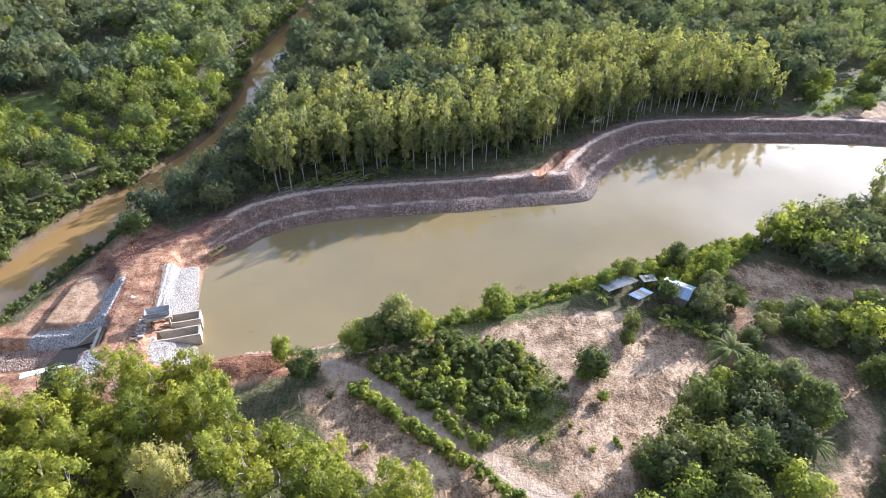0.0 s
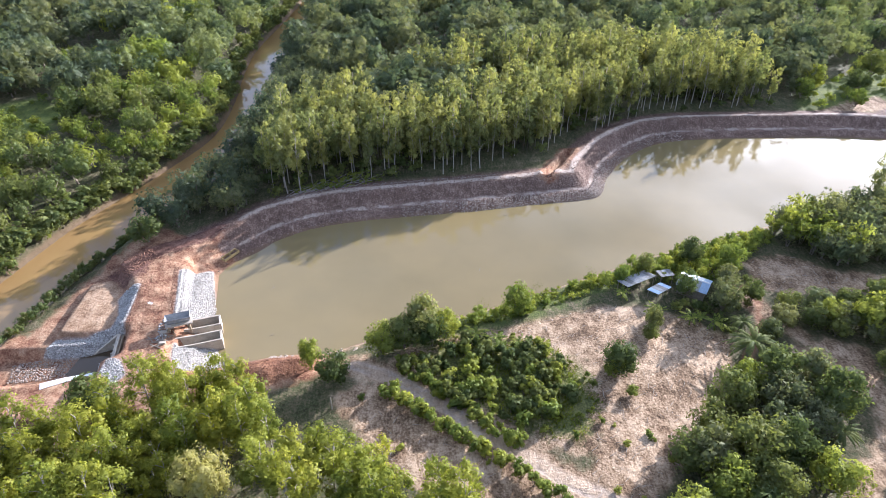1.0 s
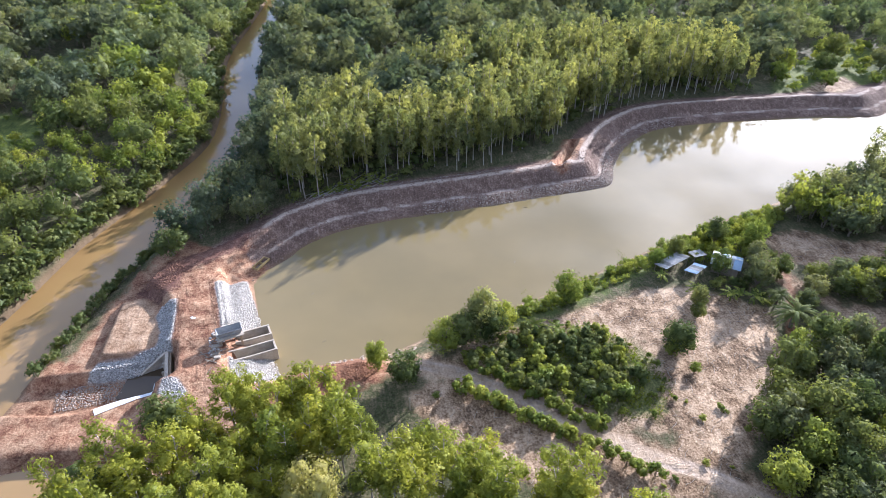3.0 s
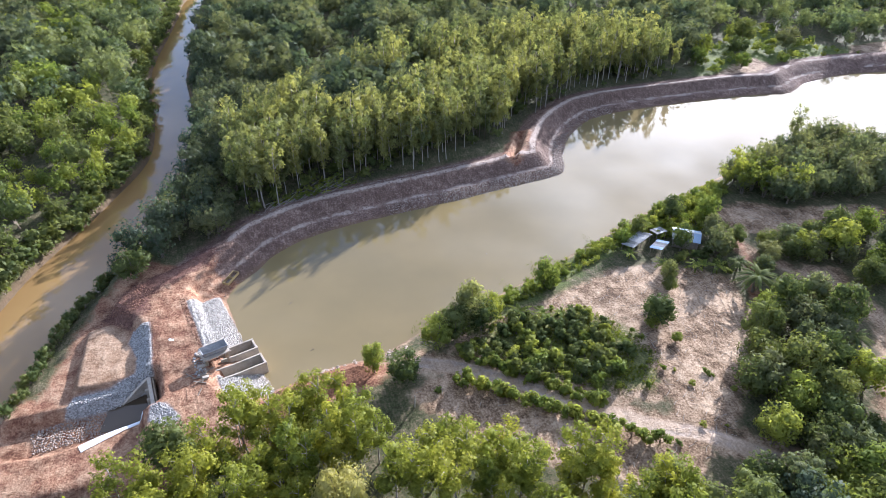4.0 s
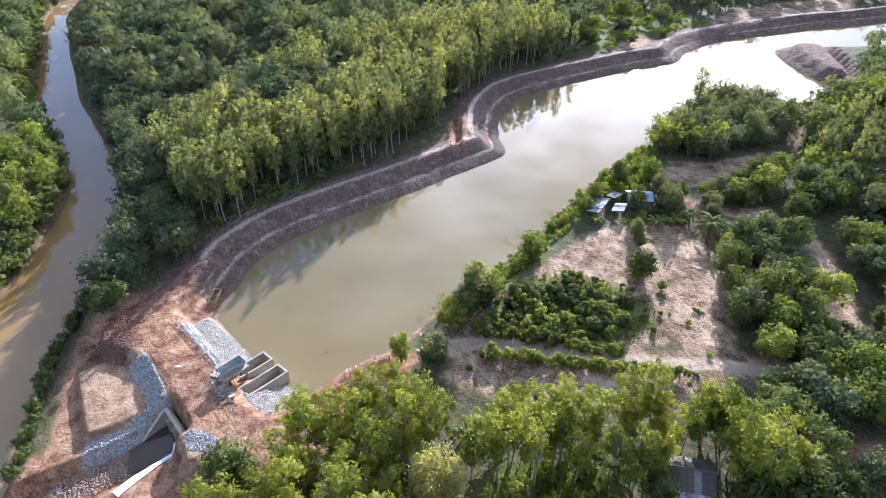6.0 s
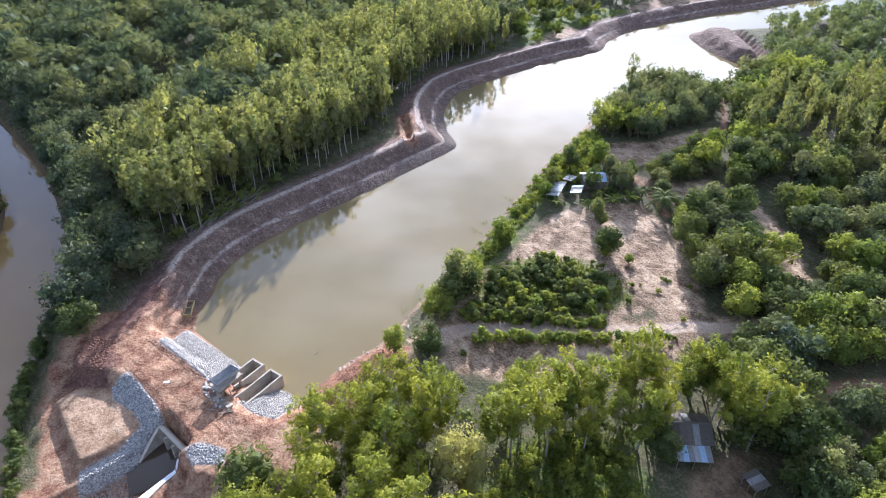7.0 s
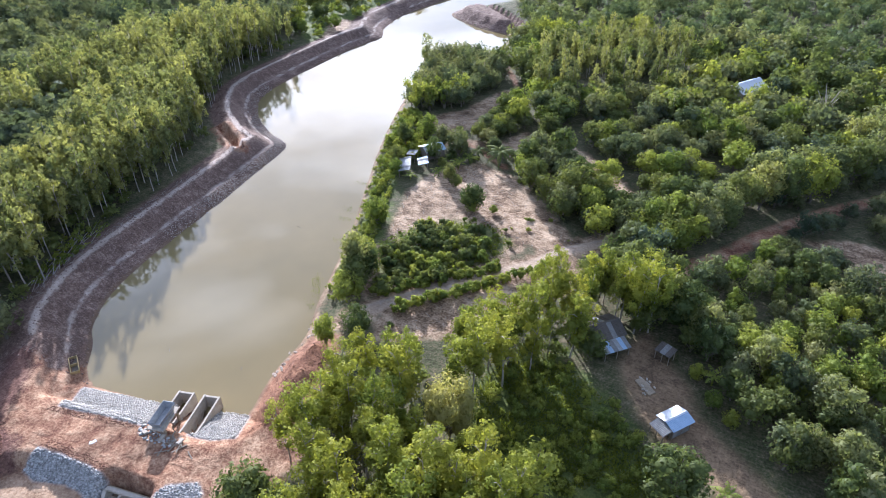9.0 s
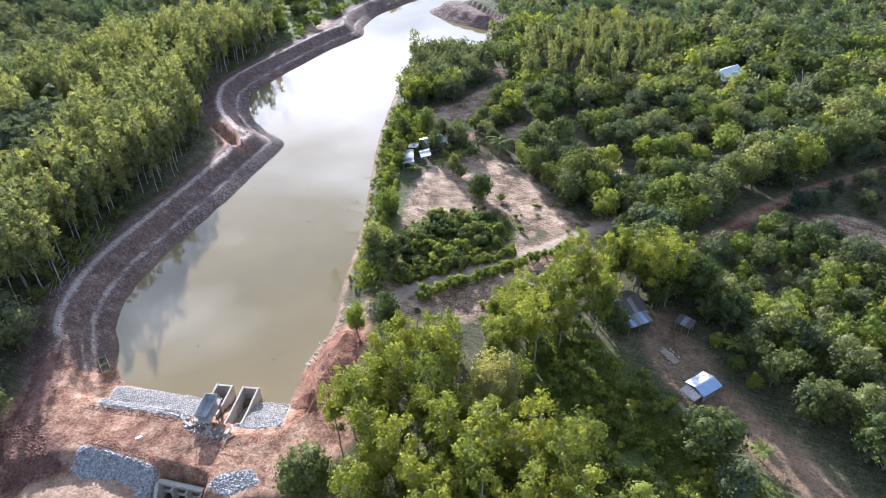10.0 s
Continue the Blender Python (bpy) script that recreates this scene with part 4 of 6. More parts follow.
bank_edge = south_line[(south_line[:, 0] < -17) & (south_line[:, 0] > -33) & (south_line[:, 1] < 78)] - (0, 0.9)
PALEROCK = plain("pale_rock", (0.24, 0.18, 0.13), (0.45, 0.37, 0.29), 1.0, 0.9)
pale_stones = [stone_mesh("bank_rock", 520 + k, 0.22, PALEROCK) for k in range(5)]
rng_rock = np.random.default_rng(521)
for k in range(34):
    p = bank_edge[rng_rock.integers(0, len(bank_edge) - 1)] + rng_rock.normal(0, 0.4, 2) + (rng_rock.uniform(-0.8, 0.8), 0)
    ob = new("bank_rock", pale_stones[k % 5])
    sc = rng_rock.uniform(0.4, 1.5)
    ob.matrix_world = Matrix.LocRotScale((p[0], p[1], max(ground_z(*p), -0.05) + 0.04), Euler((0, 0, rng_rock.uniform(0, 6.28))), (sc * 1.5, sc, sc * 0.7))
    tagged(ob, "pale broken rock at the water's edge below the red mound", "rock", "bank rocks")


MUDLUMP = plain("mud_lumps", (0.10, 0.062, 0.046), (0.26, 0.185, 0.145), 1.5, 0.95)
dike_face = north_line[(north_line[:, 0] > -44) & (north_line[:, 0] < 64)]
clods("earth_lumps", np.vstack([dike_face, (dike_face + (-2.5, 11))[::-1]]), 0.75, 0.12, MUDLUMP, 405, "brown earth lumps on the slopes of the dike")


# ---- concrete works at the dam ----
def prism(profile, y0, y1, bm=None, bevel=0.03):
    """A polygon in x-z drawn out along y, with softened edges."""
    own = bmesh.new()
    a = [own.verts.new((x, y0, z)) for x, z in profile]
    b = [own.verts.new((x, y1, z)) for x, z in profile]
    own.faces.new(a)
    own.faces.new(b[::-1])
    n = len(profile)
    for i in range(n):
        own.faces.new((a[i], b[i], b[(i + 1) % n], a[(i + 1) % n]))
    bmesh.ops.recalc_face_normals(own, faces=own.faces)
    if bevel:
        bmesh.ops.bevel(own, geom=own.edges[:], offset=bevel, segments=1, affect="EDGES")
    return own


def intake_channel(at, turn, length, width, top, label):
    """An open concrete trough that runs out into the pond."""
    ob = thing("intake_channel", label, "channel", pose(*at, 0, 0, turn), "intake channels")
    w, t, foot = width / 2, 0.28, -1.4
    for s in (-1, 1):
        y0, y1 = (w - t, w) if s > 0 else (-w, -w + t)
        part("side_wall", prism([(0, -0.9), (length - 1.4, foot), (length, foot), (length, top), (length * 0.4, top + 0.05), (0, top + 0.25)], y0, y1), CONCRETE, ob)
    part("end_wall", prism([(length - 0.32, foot), (length - 0.02, foot), (length - 0.02, top - 0.05), (length - 0.32, top - 0.05)], -w + t - 0.01, w - t + 0.01), CONCRETE, ob)
    part("floor_slab", prism([(0.05, -0.5), (length - 0.3, -0.95), (length - 0.3, -0.65), (0.05, -0.2)], -w + t - 0.01, w - t + 0.01), OLDCONCRETE, ob, "muddy brown channel floor")
    return ob


intake_channel((-44.9, 73.9, 0), 17, 7.0, 2.4, 2.05, "grey concrete intake channel open at the top")
intake_channel((-44.6, 77.9, 0), 17, 5.6, 2.4, 2.05, "grey concrete intake channel below the steel gate box")


def gate_tower(at, turn):
    ob = thing("sluice_gate", "grey steel sluice box on stained concrete columns", "sluice gate", pose(*at, 0, 0, turn))
    for x in (-1.5, 1.5):
        for y in (-0.9, 0.9):
            part("column", box(0.3, 0.3, 2.9, (x, y, 0.0)), OLDCONCRETE, ob)
    part("platform", box(4.0, 2.1, 0.22, (0, 0, 2.9)), CONCRETE, ob)
    part("back_wall", box(0.25, 2.4, 2.6, (-1.75, 0, -0.4)), OLDCONCRETE, ob)
    bm = bmesh.new()
    inner, outer = [], []
    for sx, sy in ((-1, -1), (1, -1), (1, 1), (-1, 1)):
        outer.append([bm.verts.new((sx * (1.6 + k * 0.3), sy * (0.55 + k * 0.3), 3.12 + k * 0.95)) for k in (0, 1)])
        inner.append([bm.verts.new((sx * (1.53 + k * 0.3), sy * (0.48 + k * 0.3), 3.2 + k * 0.92)) for k in (0, 1)])
    for i in range(4):
        j = (i + 1) % 4
        bm.faces.new((outer[i][0], outer[j][0], outer[j][1], outer[i][1]))
        bm.faces.new((inner[j][0], inner[i][0], inner[i][1], inner[j][1]))
        bm.faces.new((outer[i][1], outer[j][1], inner[j][1], inner[i][1]))
    bm.faces.new([v[0] for v in inner])
    bm.faces.new([v[0] for v in outer[::-1]])
    bmesh.ops.recalc_face_normals(bm, faces=bm.faces)
    part("steel_tray", bm, STEEL, ob, "open grey steel tray")
    for y in (-1.18, 1.18):
        rail = part("rail", box(3.9, 0.06, 0.06, (0, y * 0.85, 3.75)), STEEL, ob)
        for x in (-1.9, 0, 1.9):
            part("rail_post", box(0.06, 0.06, 0.7, (x, y * 0.85, 3.1)), STEEL, rail)
    for x in (-1.2, 0, 1.2):
        part("cross_beam", box(0.12, 2.3, 0.16, (x, 0, 2.74)), STEEL, ob)
    lean = random.Random(31)
    for k in range(9):
        x, y = lean.uniform(-2.3, 1.2), lean.choice((-1.25, 1.25)) + lean.uniform(-0.3, 0.3)
        part("timber_prop", box(0.09, 0.09, lean.uniform(2.2, 3.2), (x, y, 0), 0.01, turn=pose(0, 0, 0, lean.uniform(-14, 14), lean.uniform(-14, 14), 0)), TIMBER, ob, "weathered timber prop")
    for y in (-1.1, 1.1):
        part("edge_beam", box(4.2, 0.14, 0.2, (0, y, 2.95)), CONCRETE, ob)
    return ob


gate_tower((-44.9, 77.4, 0.6), 17)


def outlet_headwall(at, turn):
    """Retaining wall of the outlet, with two bays and counterforts under a top beam."""
    ob = thing("outlet_headwall", "concrete outlet headwall with two dark bays", "retaining wall", pose(*at, 0, 0, turn))
    part("top_beam", box(5.9, 0.5, 0.4, (0, 0, 2.1)), CONCRETE, ob)
    for x in (-2.8, -0.95, 0.95, 2.8):
        part("counterfort", prism([(x - 0.14, -1.9), (x + 0.14, -1.9), (x + 0.14, 2.1), (x - 0.14, 2.1)], -0.2, 0.75), CONCRETE, ob)
    part("back_wall", box(5.8, 0.25, 4.1, (0, -0.45, -1.95)), OLDCONCRETE, ob)
    for x in (-1.9, 0, 1.9):
        part("culvert_lintel", box(1.55, 0.2, 0.35, (x, 0.1, 0.6)), CONCRETE, ob)
    return ob


outlet_headwall((-54.0, 74.3, -0.95), 100)
wing = thing("wing_wall", "sloping concrete wing wall of the outlet", "retaining wall", pose(-54.6, 77.3, -0.95, 0, 0, 207))
part("wall_panel", prism([(0, -1.9), (4.3, -1.9), (4.3, -0.1), (0.4, 2.1), (0, 2.1)], -0.15, 0.15), CONCRETE, wing)
part("cap", prism([(0, 2.1), (0.4, 2.1), (4.3, -0.1), (4.35, 0.02), (0.45, 2.24), (0, 2.24)], -0.22, 0.22, bevel=0.01), CONCRETE, wing)



def draped(name, line, width, mat, label, category, lift=0.05, seed=0):
    """A sheet laid on the ground along a line."""
    line = smooth_line(line, 8)
    d = np.gradient(line, axis=0)
    d /= np.linalg.norm(d, axis=1)[:, None]
    nrm = np.column_stack([-d[:, 1], d[:, 0]])
    cols = np.linspace(-0.5, 0.5, 5)
    wob = 1 + 0.25 * fbm(line[:, 0], line[:, 1], 1.5, 2, seed)
    q = (line[:, None] + nrm[:, None] * (cols[None, :, None] * width * wob[:, None, None])).reshape(-1, 2)
    z = terrain(q)[0] + lift + 0.05 * fbm(q[:, 0], q[:, 1], 0.6, 2, seed)
    n, m = len(line), 5
    top = np.column_stack([q, z])
    i = (np.arange(n - 1)[:, None] * m + np.arange(m - 1)[None]).reshape(-1)
    f = np.stack([i, i + 1, i + m + 1, i + m], 1)
    v = np.vstack([top, top - (0, 0, 0.04)])
    ob = new(name, mesh_np(name, v, np.vstack([f, f[:, ::-1] + len(top)]), [mat], smooth=True))
    return tagged(ob, label, category)


draped("fabric_strip", [(-54.8, 70.5), (-56.4, 69.9), (-59, 69.0), (-62.6, 67.4)], 1.25, CLOTH, "white geotextile strip along the outlet bank", "fabric", 0.07, 3)
draped("fabric_scrap", [(-51.6, 83.2), (-51.3, 82.9), (-50.9, 82.8)], 0.4, CLOTH, "pale scrap of sheeting on the earth road", "fabric", 0.05, 5)


def timber_frame(at, turn):
    ob = thing("formwork_frame", "yellowish timber formwork frame on the dike bench", "formwork", pose(*at, 0, 0, turn))
    for y in (-0.55, 0.55):
        part("side_board", box(3.6, 0.1, 0.55, (0, y, 0)), YELLOW, ob)
    for x in (-1.75, 0.0, 1.75):
        part("cross_board", box(0.12, 1.0, 0.5, (x, 0, 0.02)), YELLOW, ob)
    part("pit_floor", box(3.3, 0.95, 0.06, (0, 0, 0.0), 0.01), BARK, ob, "dark earth floor")
    return ob


timber_frame((-42.4, 98.9, ground_z(-42.4, 98.9) + 0.05), 58)

rnd = random.Random(9)
for k in range(16):
    x, y = -46.6 + rnd.gauss(0, 0.8), 74.4 + rnd.gauss(0, 1.5)
    z = ground_z(x, y)
    plank = tagged(part("plank", box(rnd.uniform(1.0, 2.2), 0.16, 0.05, (0, 0, 0.03), 0.008), TIMBER, None, "", pose(x, y, z + 0.03 * (k % 4), rnd.uniform(-6, 6), rnd.uniform(-8, 8), rnd.uniform(0, 180))),
                   "grey weathered plank dropped on the earth road", "plank", "dropped planks")
for x, y, sx, a in ((-46.9, 75.8, 1.1, 20), (-47.3, 78.3, 0.8, 80), (-46.3, 73.3, 0.9, 5)):
    tagged(part("concrete_block", box(sx, 0.5, 0.28, (0, 0, 0), 0.03), CONCRETE, None, "", pose(x, y, ground_z(x, y), 0, 3, a)), "pale concrete offcut beside the sluice", "concrete block", "concrete offcuts")
clods("rubble", [(-48, 79.2), (-46.2, 79.6), (-45.8, 76), (-46.6, 73.5), (-48, 74.4)], 0.4, 0.17, BLUESTONE, 410, "grey building rubble below the sluice")


# ---- buildings ----
def roof_sheet(length, run, thick=0.03, pitch=0.19, amp=0.025):
    """A corrugated sheet: x along the eaves, y down the slope."""
    n = max(8, int(length / pitch * 4))
    xs = np.linspace(-length / 2, length / 2, n)
    zs = amp * np.sin(xs / pitch * 2 * np.pi)
    v = []
    for y in (0.0, run / 2, run):
        v.append(np.column_stack([xs, np.full(n, y), zs + 0.01 * np.sin(y * 3)]))
    top = np.vstack(v)
    i = (np.arange(2)[:, None] * n + np.arange(n - 1)[None]).reshape(-1)
    f = np.stack([i, i + n, i + n + 1, i + 1], 1)
    return np.vstack([top, top - (0, 0, thick)]), np.vstack([f[:, ::-1], f + len(top)])


def sheet_part(name, length, run, mat, parent, m, label=""):
    v, f = roof_sheet(length, run)
    ob = new(name, mesh_np(name, v, f, [mat]))
    ob.matrix_basis = m
    ob.parent = parent
    return tagged(ob, label)


def gable_house(name, label, category, at, turn, length, width, eaves, rise, mats, wall_mat, overhang=0.35, sheets=3, open_sides=False):
    """Posts, walls and a gable roof; ridge along x. mats: the two slopes' sheets."""
    ob = thing(name, label, category, pose(*at, 0, 0, turn))
    hw, hl = width / 2, length / 2
    for x in (-hl, 0, hl):
        for y in (-hw, hw):
            part("post", box(0.14, 0.14, eaves, (x, y, 0)), TIMBER, ob)
    if not open_sides:
        for s in (-1, 1):
            part("side_wall", box(length - 0.16, 0.06, eaves - 0.25, (0, s * hw, 0.1)), wall_mat, ob)
            part("end_wall", prism([(-hw + 0.08, 0.1), (hw - 0.08, 0.1), (hw - 0.08, eaves), (0, eaves + rise * 0.9), (-hw + 0.08, eaves)], s * hl - 0.03, s * hl + 0.03, bevel=0), wall_mat, ob).rotation_euler = (0, 0, radians(90))
    slope = math.hypot(hw, rise)
    ang = math.degrees(math.atan2(rise, hw))
    run = slope + overhang
    w = (length + 2 * overhang) / sheets
    roof = part("roof", box(length + overhang, 0.1, 0.12, (0, 0, eaves + rise - 0.14)), TIMBER, ob)
    for s, mt in ((0, mats[0]), (180, mats[1])):
        for k in range(sheets):
            x = -length / 2 - overhang + w * (k + 0.5)
            m = pose(0, 0, eaves + rise + 0.06 + 0.006 * (k % 2), 0, 0, s) @ pose(x, 0, 0, -ang, 0, 0)
            sheet_part("roof_sheet", w + 0.08, run, mt[k % len(mt)], roof, m)
    part("ridge_cap", prism([(-0.2, -0.07), (0, 0.03), (0.2, -0.07), (0, 0.0)], -length / 2 - overhang, length / 2 + overhang, bevel=0), mats[0][0], roof).matrix_basis = pose(0, 0, eaves + rise + 0.09, 0, 0, 90)
    return ob


def lean_to(name, label, category, at, turn, length, width, high, low, mats, sheets=3, group=""):
    ob = thing(name, label, category, pose(*at, 0, 0, turn), group)
    for x in (-length / 2 + 0.15, 0, length / 2 - 0.15):
        part("post", box(0.1, 0.1, high - 0.05, (x, 0.1, 0), 0.01), TIMBER, ob)
        part("post", box(0.1, 0.1, low - 0.05, (x, width - 0.1, 0), 0.01), TIMBER, ob)
    for y, z in ((0.1, high), (width - 0.1, low)):
        part("purlin", box(length, 0.08, 0.08, (0, y, z - 0.1), 0.01), TIMBER, ob)
    ang = math.degrees(math.atan2(high - low, width))
    w = length / sheets
    for k in range(sheets):
        sheet_part("roof_sheet", w + 0.06, math.hypot(width, high - low) + 0.3, mats[k % len(mats)], ob, pose(-length / 2 + w * (k + 0.5), -0.15, high + 0.04 + 0.01 * (k % 2), -ang, 0, 0))
    return ob


def on(x, y):
    return (x, y, ground_z(x, y) - 0.05)


# hut slopes: sunlight painted in as white sheets, sky reflection as blue
hut = gable_house("field_hut", "small hut beside the yard path, zinc roof coloured white for sun, blue for sky", "hut", on(-15.8, 19.3), -35, 2.9, 2.5, 1.9, 0.38, [[WHITETIN], [BLUETIN]], OLDTIN, sheets=2)
lean_to("lean_to", "low grey lean-to with weathered sheet roof beside the hut", "shed", on(-17.3, 20.2), 145 - 90, 2.4, 1.4, 1.9, 1.6, [OLDTIN], 2)
gable_house("farmhouse", "old farmhouse with weathered grey sheet roof under the trees", "house", on(-3.8, 32.2), -42, 4.8, 4.4, 2.2, 1.0, [[THATCH, THATCH, THATCH, OLDTIN, THATCH], [THATCH, THATCH, OLDTIN, THATCH, THATCH]], TIMBER, sheets=7)
lean_to("porch", "blue-grey sheet porch in front of the farmhouse", "porch", on(-5.6, 30.2), 138, 4.2, 1.8, 2.05, 1.7, [OLDTIN, BLUETIN, TIN, OLDTIN, BLUETIN, TIN], 6)
lean_to("shed", "grey lean-to shed with a flat sheet roof near the farmhouse", "shed", on(-3.0, 22.6), 70, 2.4, 1.7, 2.0, 1.7, [THATCH, OLDTIN], 3)
lean_to("shed", "small roadside shelter with a grey sheet roof", "shed", on(11.9, 28.4), -8, 2.6, 1.5, 2.0, 1.7, [TIN], 2)
lean_to("pond_shed", "long pond shed with rusty pale zinc sheet roof", "shed", on(29.6, 83.6), 27, 6.2, 2.3, 2.0, 1.6, [TIN, OLDTIN, TIN, TIN], 6, "pond sheds")
lean_to("pond_shed", "small pond shed with faded blue patched roof", "shed", on(32.6, 81.0), 33, 3.2, 2.0, 1.9, 1.5, [BLUETIN, TIN, OLDTIN], 4, "pond sheds")
gable_house("pond_hut", "pond hut with pale blue zinc gable roof among trees", "hut", on(38.2, 82.8), -35, 4.2, 3.6, 2.0, 0.7, [[WHITETIN, BLUETIN], [BLUETIN, TIN]], TIMBER, sheets=4)
lean_to("pond_shed", "narrow grey roof joining the pond huts", "shed", on(34.4, 84.8), 10, 2.4, 1.8, 2.1, 1.9, [OLDTIN, TIN], 3, "pond sheds")
gable_house("far_house", "far house with pale blue-white sheet roof in the orchard", "house", on(106, 24.5), -30, 10, 6.0, 3.4, 1.6, [[WHITETIN, BLUETIN], [WHITETIN]], CONCRETE, sheets=6)

slab = thing("brick_platform", "low broken masonry platform in the yard", "platform", pose(*on(-10.4, 24.0), 0, 0, 50))
part("slab", box(3.0, 1.2, 0.25), OLDCONCRETE, slab)
for k in range(14):
    part("block", box(0.4, 0.2, 0.18, (rnd.uniform(-1.6, 1.6), rnd.uniform(-1.0, 1.0), 0.24 if k % 2 else 0.0), 0.02, turn=pose(0, 0, 0, 0, 0, rnd.uniform(0, 180))), CONCRETE, slab)

tagged(part("post", box(0.16, 0.16, 2.4, (0, 0, 0), 0.02), CONCRETE, None, "", pose(-19.4, 59.6, ground_z(-19.4, 59.6) - 0.1, 2, 0, 20)), "grey concrete post standing at the field edge", "post")

# cut branches lying about the cleared field
rngb = np.random.default_rng(12)
pieces = []
for poly, n in ((BARE, 300), (LOWER, 60), (FIELD_E, 90), ([(-36, 113.5), (-22, 118), (-5, 120.8), (10, 122.5), (10, 125), (-6, 123.5), (-24, 121.5), (-38, 117)], 200)):
    q = scatter(poly, 0.9, 14 + n, 0.5)
    q = q[rngb.permutation(len(q))[:n]]
    for (x, y), z in zip(q, terrain(q)[0]):
        a, L = rngb.normal(0.7, 0.7), rngb.uniform(0.4, 1.6)
        e = np.array([math.cos(a), math.sin(a), 0]) * L / 2
        c = np.array([x, y, z + 0.06])
        pieces.append(tube([c - e, c + (rngb.normal(0, 0.1), rngb.normal(0, 0.1), 0.05), c + e], (0.03, 0.028, 0.012), 4))
bv, bf = join(pieces)
tagged(new("brushwood", mesh_np("brushwood", bv, bf, [PALEBARK], smooth=True)), "cut grey branches strewn over the cleared field", "branches", kind="stuff")

# felled saplings piled at the foot of the plantation
FELLED = [(-34, 116.6), (-24, 119.8), (-17, 122.8), (-20, 126), (-30, 123), (-36, 119.6)]
pile_q = scatter(FELLED, 1.5, 83, 0.5)
rngf = np.random.default_rng(84)
for (x, y), z in zip(pile_q[rngf.permutation(len(pile_q))[:44]], terrain(pile_q)[0]):
    L, a = rngf.uniform(3.0, 6.0), rngf.normal(0.55, 0.3)
    tip = np.array([math.cos(a) * L, math.sin(a) * L, rngf.uniform(0.2, 0.9)])
    sapling = thing("felled_sapling", "felled pale sapling with withering yellow-green leaves", "felled tree", pose(x, y, ground_z(x, y) + 0.1), "felled saplings")
    new("trunk", mesh_np("felled_trunk", *tube([(0, 0, 0), tip * 0.5 + (0, 0, 0.15), tip], (0.07, 0.05, 0.02), 5), [PALEBARK], smooth=True)).parent = sapling
    tufts = [(*(tip * f + rngf.normal(0, 0.2, 3)), rngf.uniform(0.25, 0.5), 0.6) for f in (0.5, 0.7, 0.85, 1.0)]
    v, f, n = leaves(rngf, tufts, 60, 0.4)
    new("foliage", mesh_np("felled_foliage", v, f, [LIGHTLEAF], smooth=True, normals=n)).parent = sapling

# drifting wood
for x, y, a in ((-31.0, 77.6, 20), (3.7, 94.0, 70), (10.5, 112.5, 0), (-33, 90, 45)):
    ob = thing("drift_branch", "dark waterlogged branch drifting in the pond", "branch", pose(x, y, POND_Z - 0.02, 0, 0, a), "drifting branches")
    ob.scale = (0.55, 0.55, 0.8)
    wv, wf = join([tube([(-0.9, 0, 0), (0, 0.1, 0.03), (0.9, -0.1, 0.0)], (0.07, 0.06, 0.02), 5), tube([(0, 0.1, 0.03), (0.3, 0.5, 0.06), (0.5, 0.8, 0.0)], (0.04, 0.03, 0.01), 4)])
    new("limb", mesh_np("limb", wv, wf, [BARK], smooth=True)).parent = ob

# ---- plants, near ones singly ----
def dry(margin_pond=1.0, margin_river=0.5):
    return lambda q: (poly_distance(q, POND) > margin_pond) & (poly_distance(q, RIVER) > margin_river)


def off(poly, by=0.0):
    return lambda q: poly_distance(q, poly) > by


def off_line(line, by):
    return lambda q: line_distance(q, np.array(line, float)) > by


EUC_BUILT = [eucalyptus(10 + k, 1650, 0.29, 6, 0.37) for k in range(7)]
EUC_MID = [eucalyptus(10 + k, 640, 0.48, 4, 0.34) for k in range(7)]
EUC_FAR = [eucalyptus(30 + k, 230, 0.8, 3, limbs=False) for k in range(6)]
ORCH_BUILT = [spreading(50 + k, 6.0, 2.8, 700, 0.44, 24, low=0.08, core=7) for k in range(6)]
ORCH_FAR = [spreading(60 + k, 6.0, 2.9, 210, 0.8, 16, low=0.1, core=2, limbs=0) for k in range(5)]
WOOD_FAR = [spreading(70 + k, 9.5, 4.1, 150, 1.3, 15, 0.3, 0.1, core=2, limbs=0) for k in range(6)]
WOOD_MID = [spreading(80 + k, 8.5, 3.6, 340, 0.68, 22, 0.28, 0.06, core=3, limbs=5) for k in range(6)]
THICK_BUILT = [spreading(180 + k, 6.0, 2.3, 560, 0.38, 22, 0.16, 0.06, core=6, limbs=4) for k in range(6)]
SOLO_BUILT = [spreading(85 + k, 6.0, 2.4, 1200, 0.32, 30, 0.18, 0.04, core=9) for k in range(5)]
BUSH_BUILT = [spreading(90 + k, 3.4, 2.0, 210, 0.42, 9, 0.1, 0.08, core=5, limbs=3) for k in range(5)]
BUSH_FAR = [spreading(95 + k, 3.4, 2.1, 80, 0.75, 7, 0.1, 0.1, core=2, limbs=0) for k in range(4)]
SHRUB_BUILT = [shrub(100 + k) for k in range(6)]
BAMBOO_BUILT = [bamboo(110 + k, count=460) for k in range(4)]
PALM_BUILT = frond_plant(120, 2.6, 42, 3.0, 0.26, 0.75, 0.24)
BANANA_BUILT = [frond_plant(121 + k, 1.5, 8, 1.9, 0.3, 0.55, 0.12) for k in range(2)]


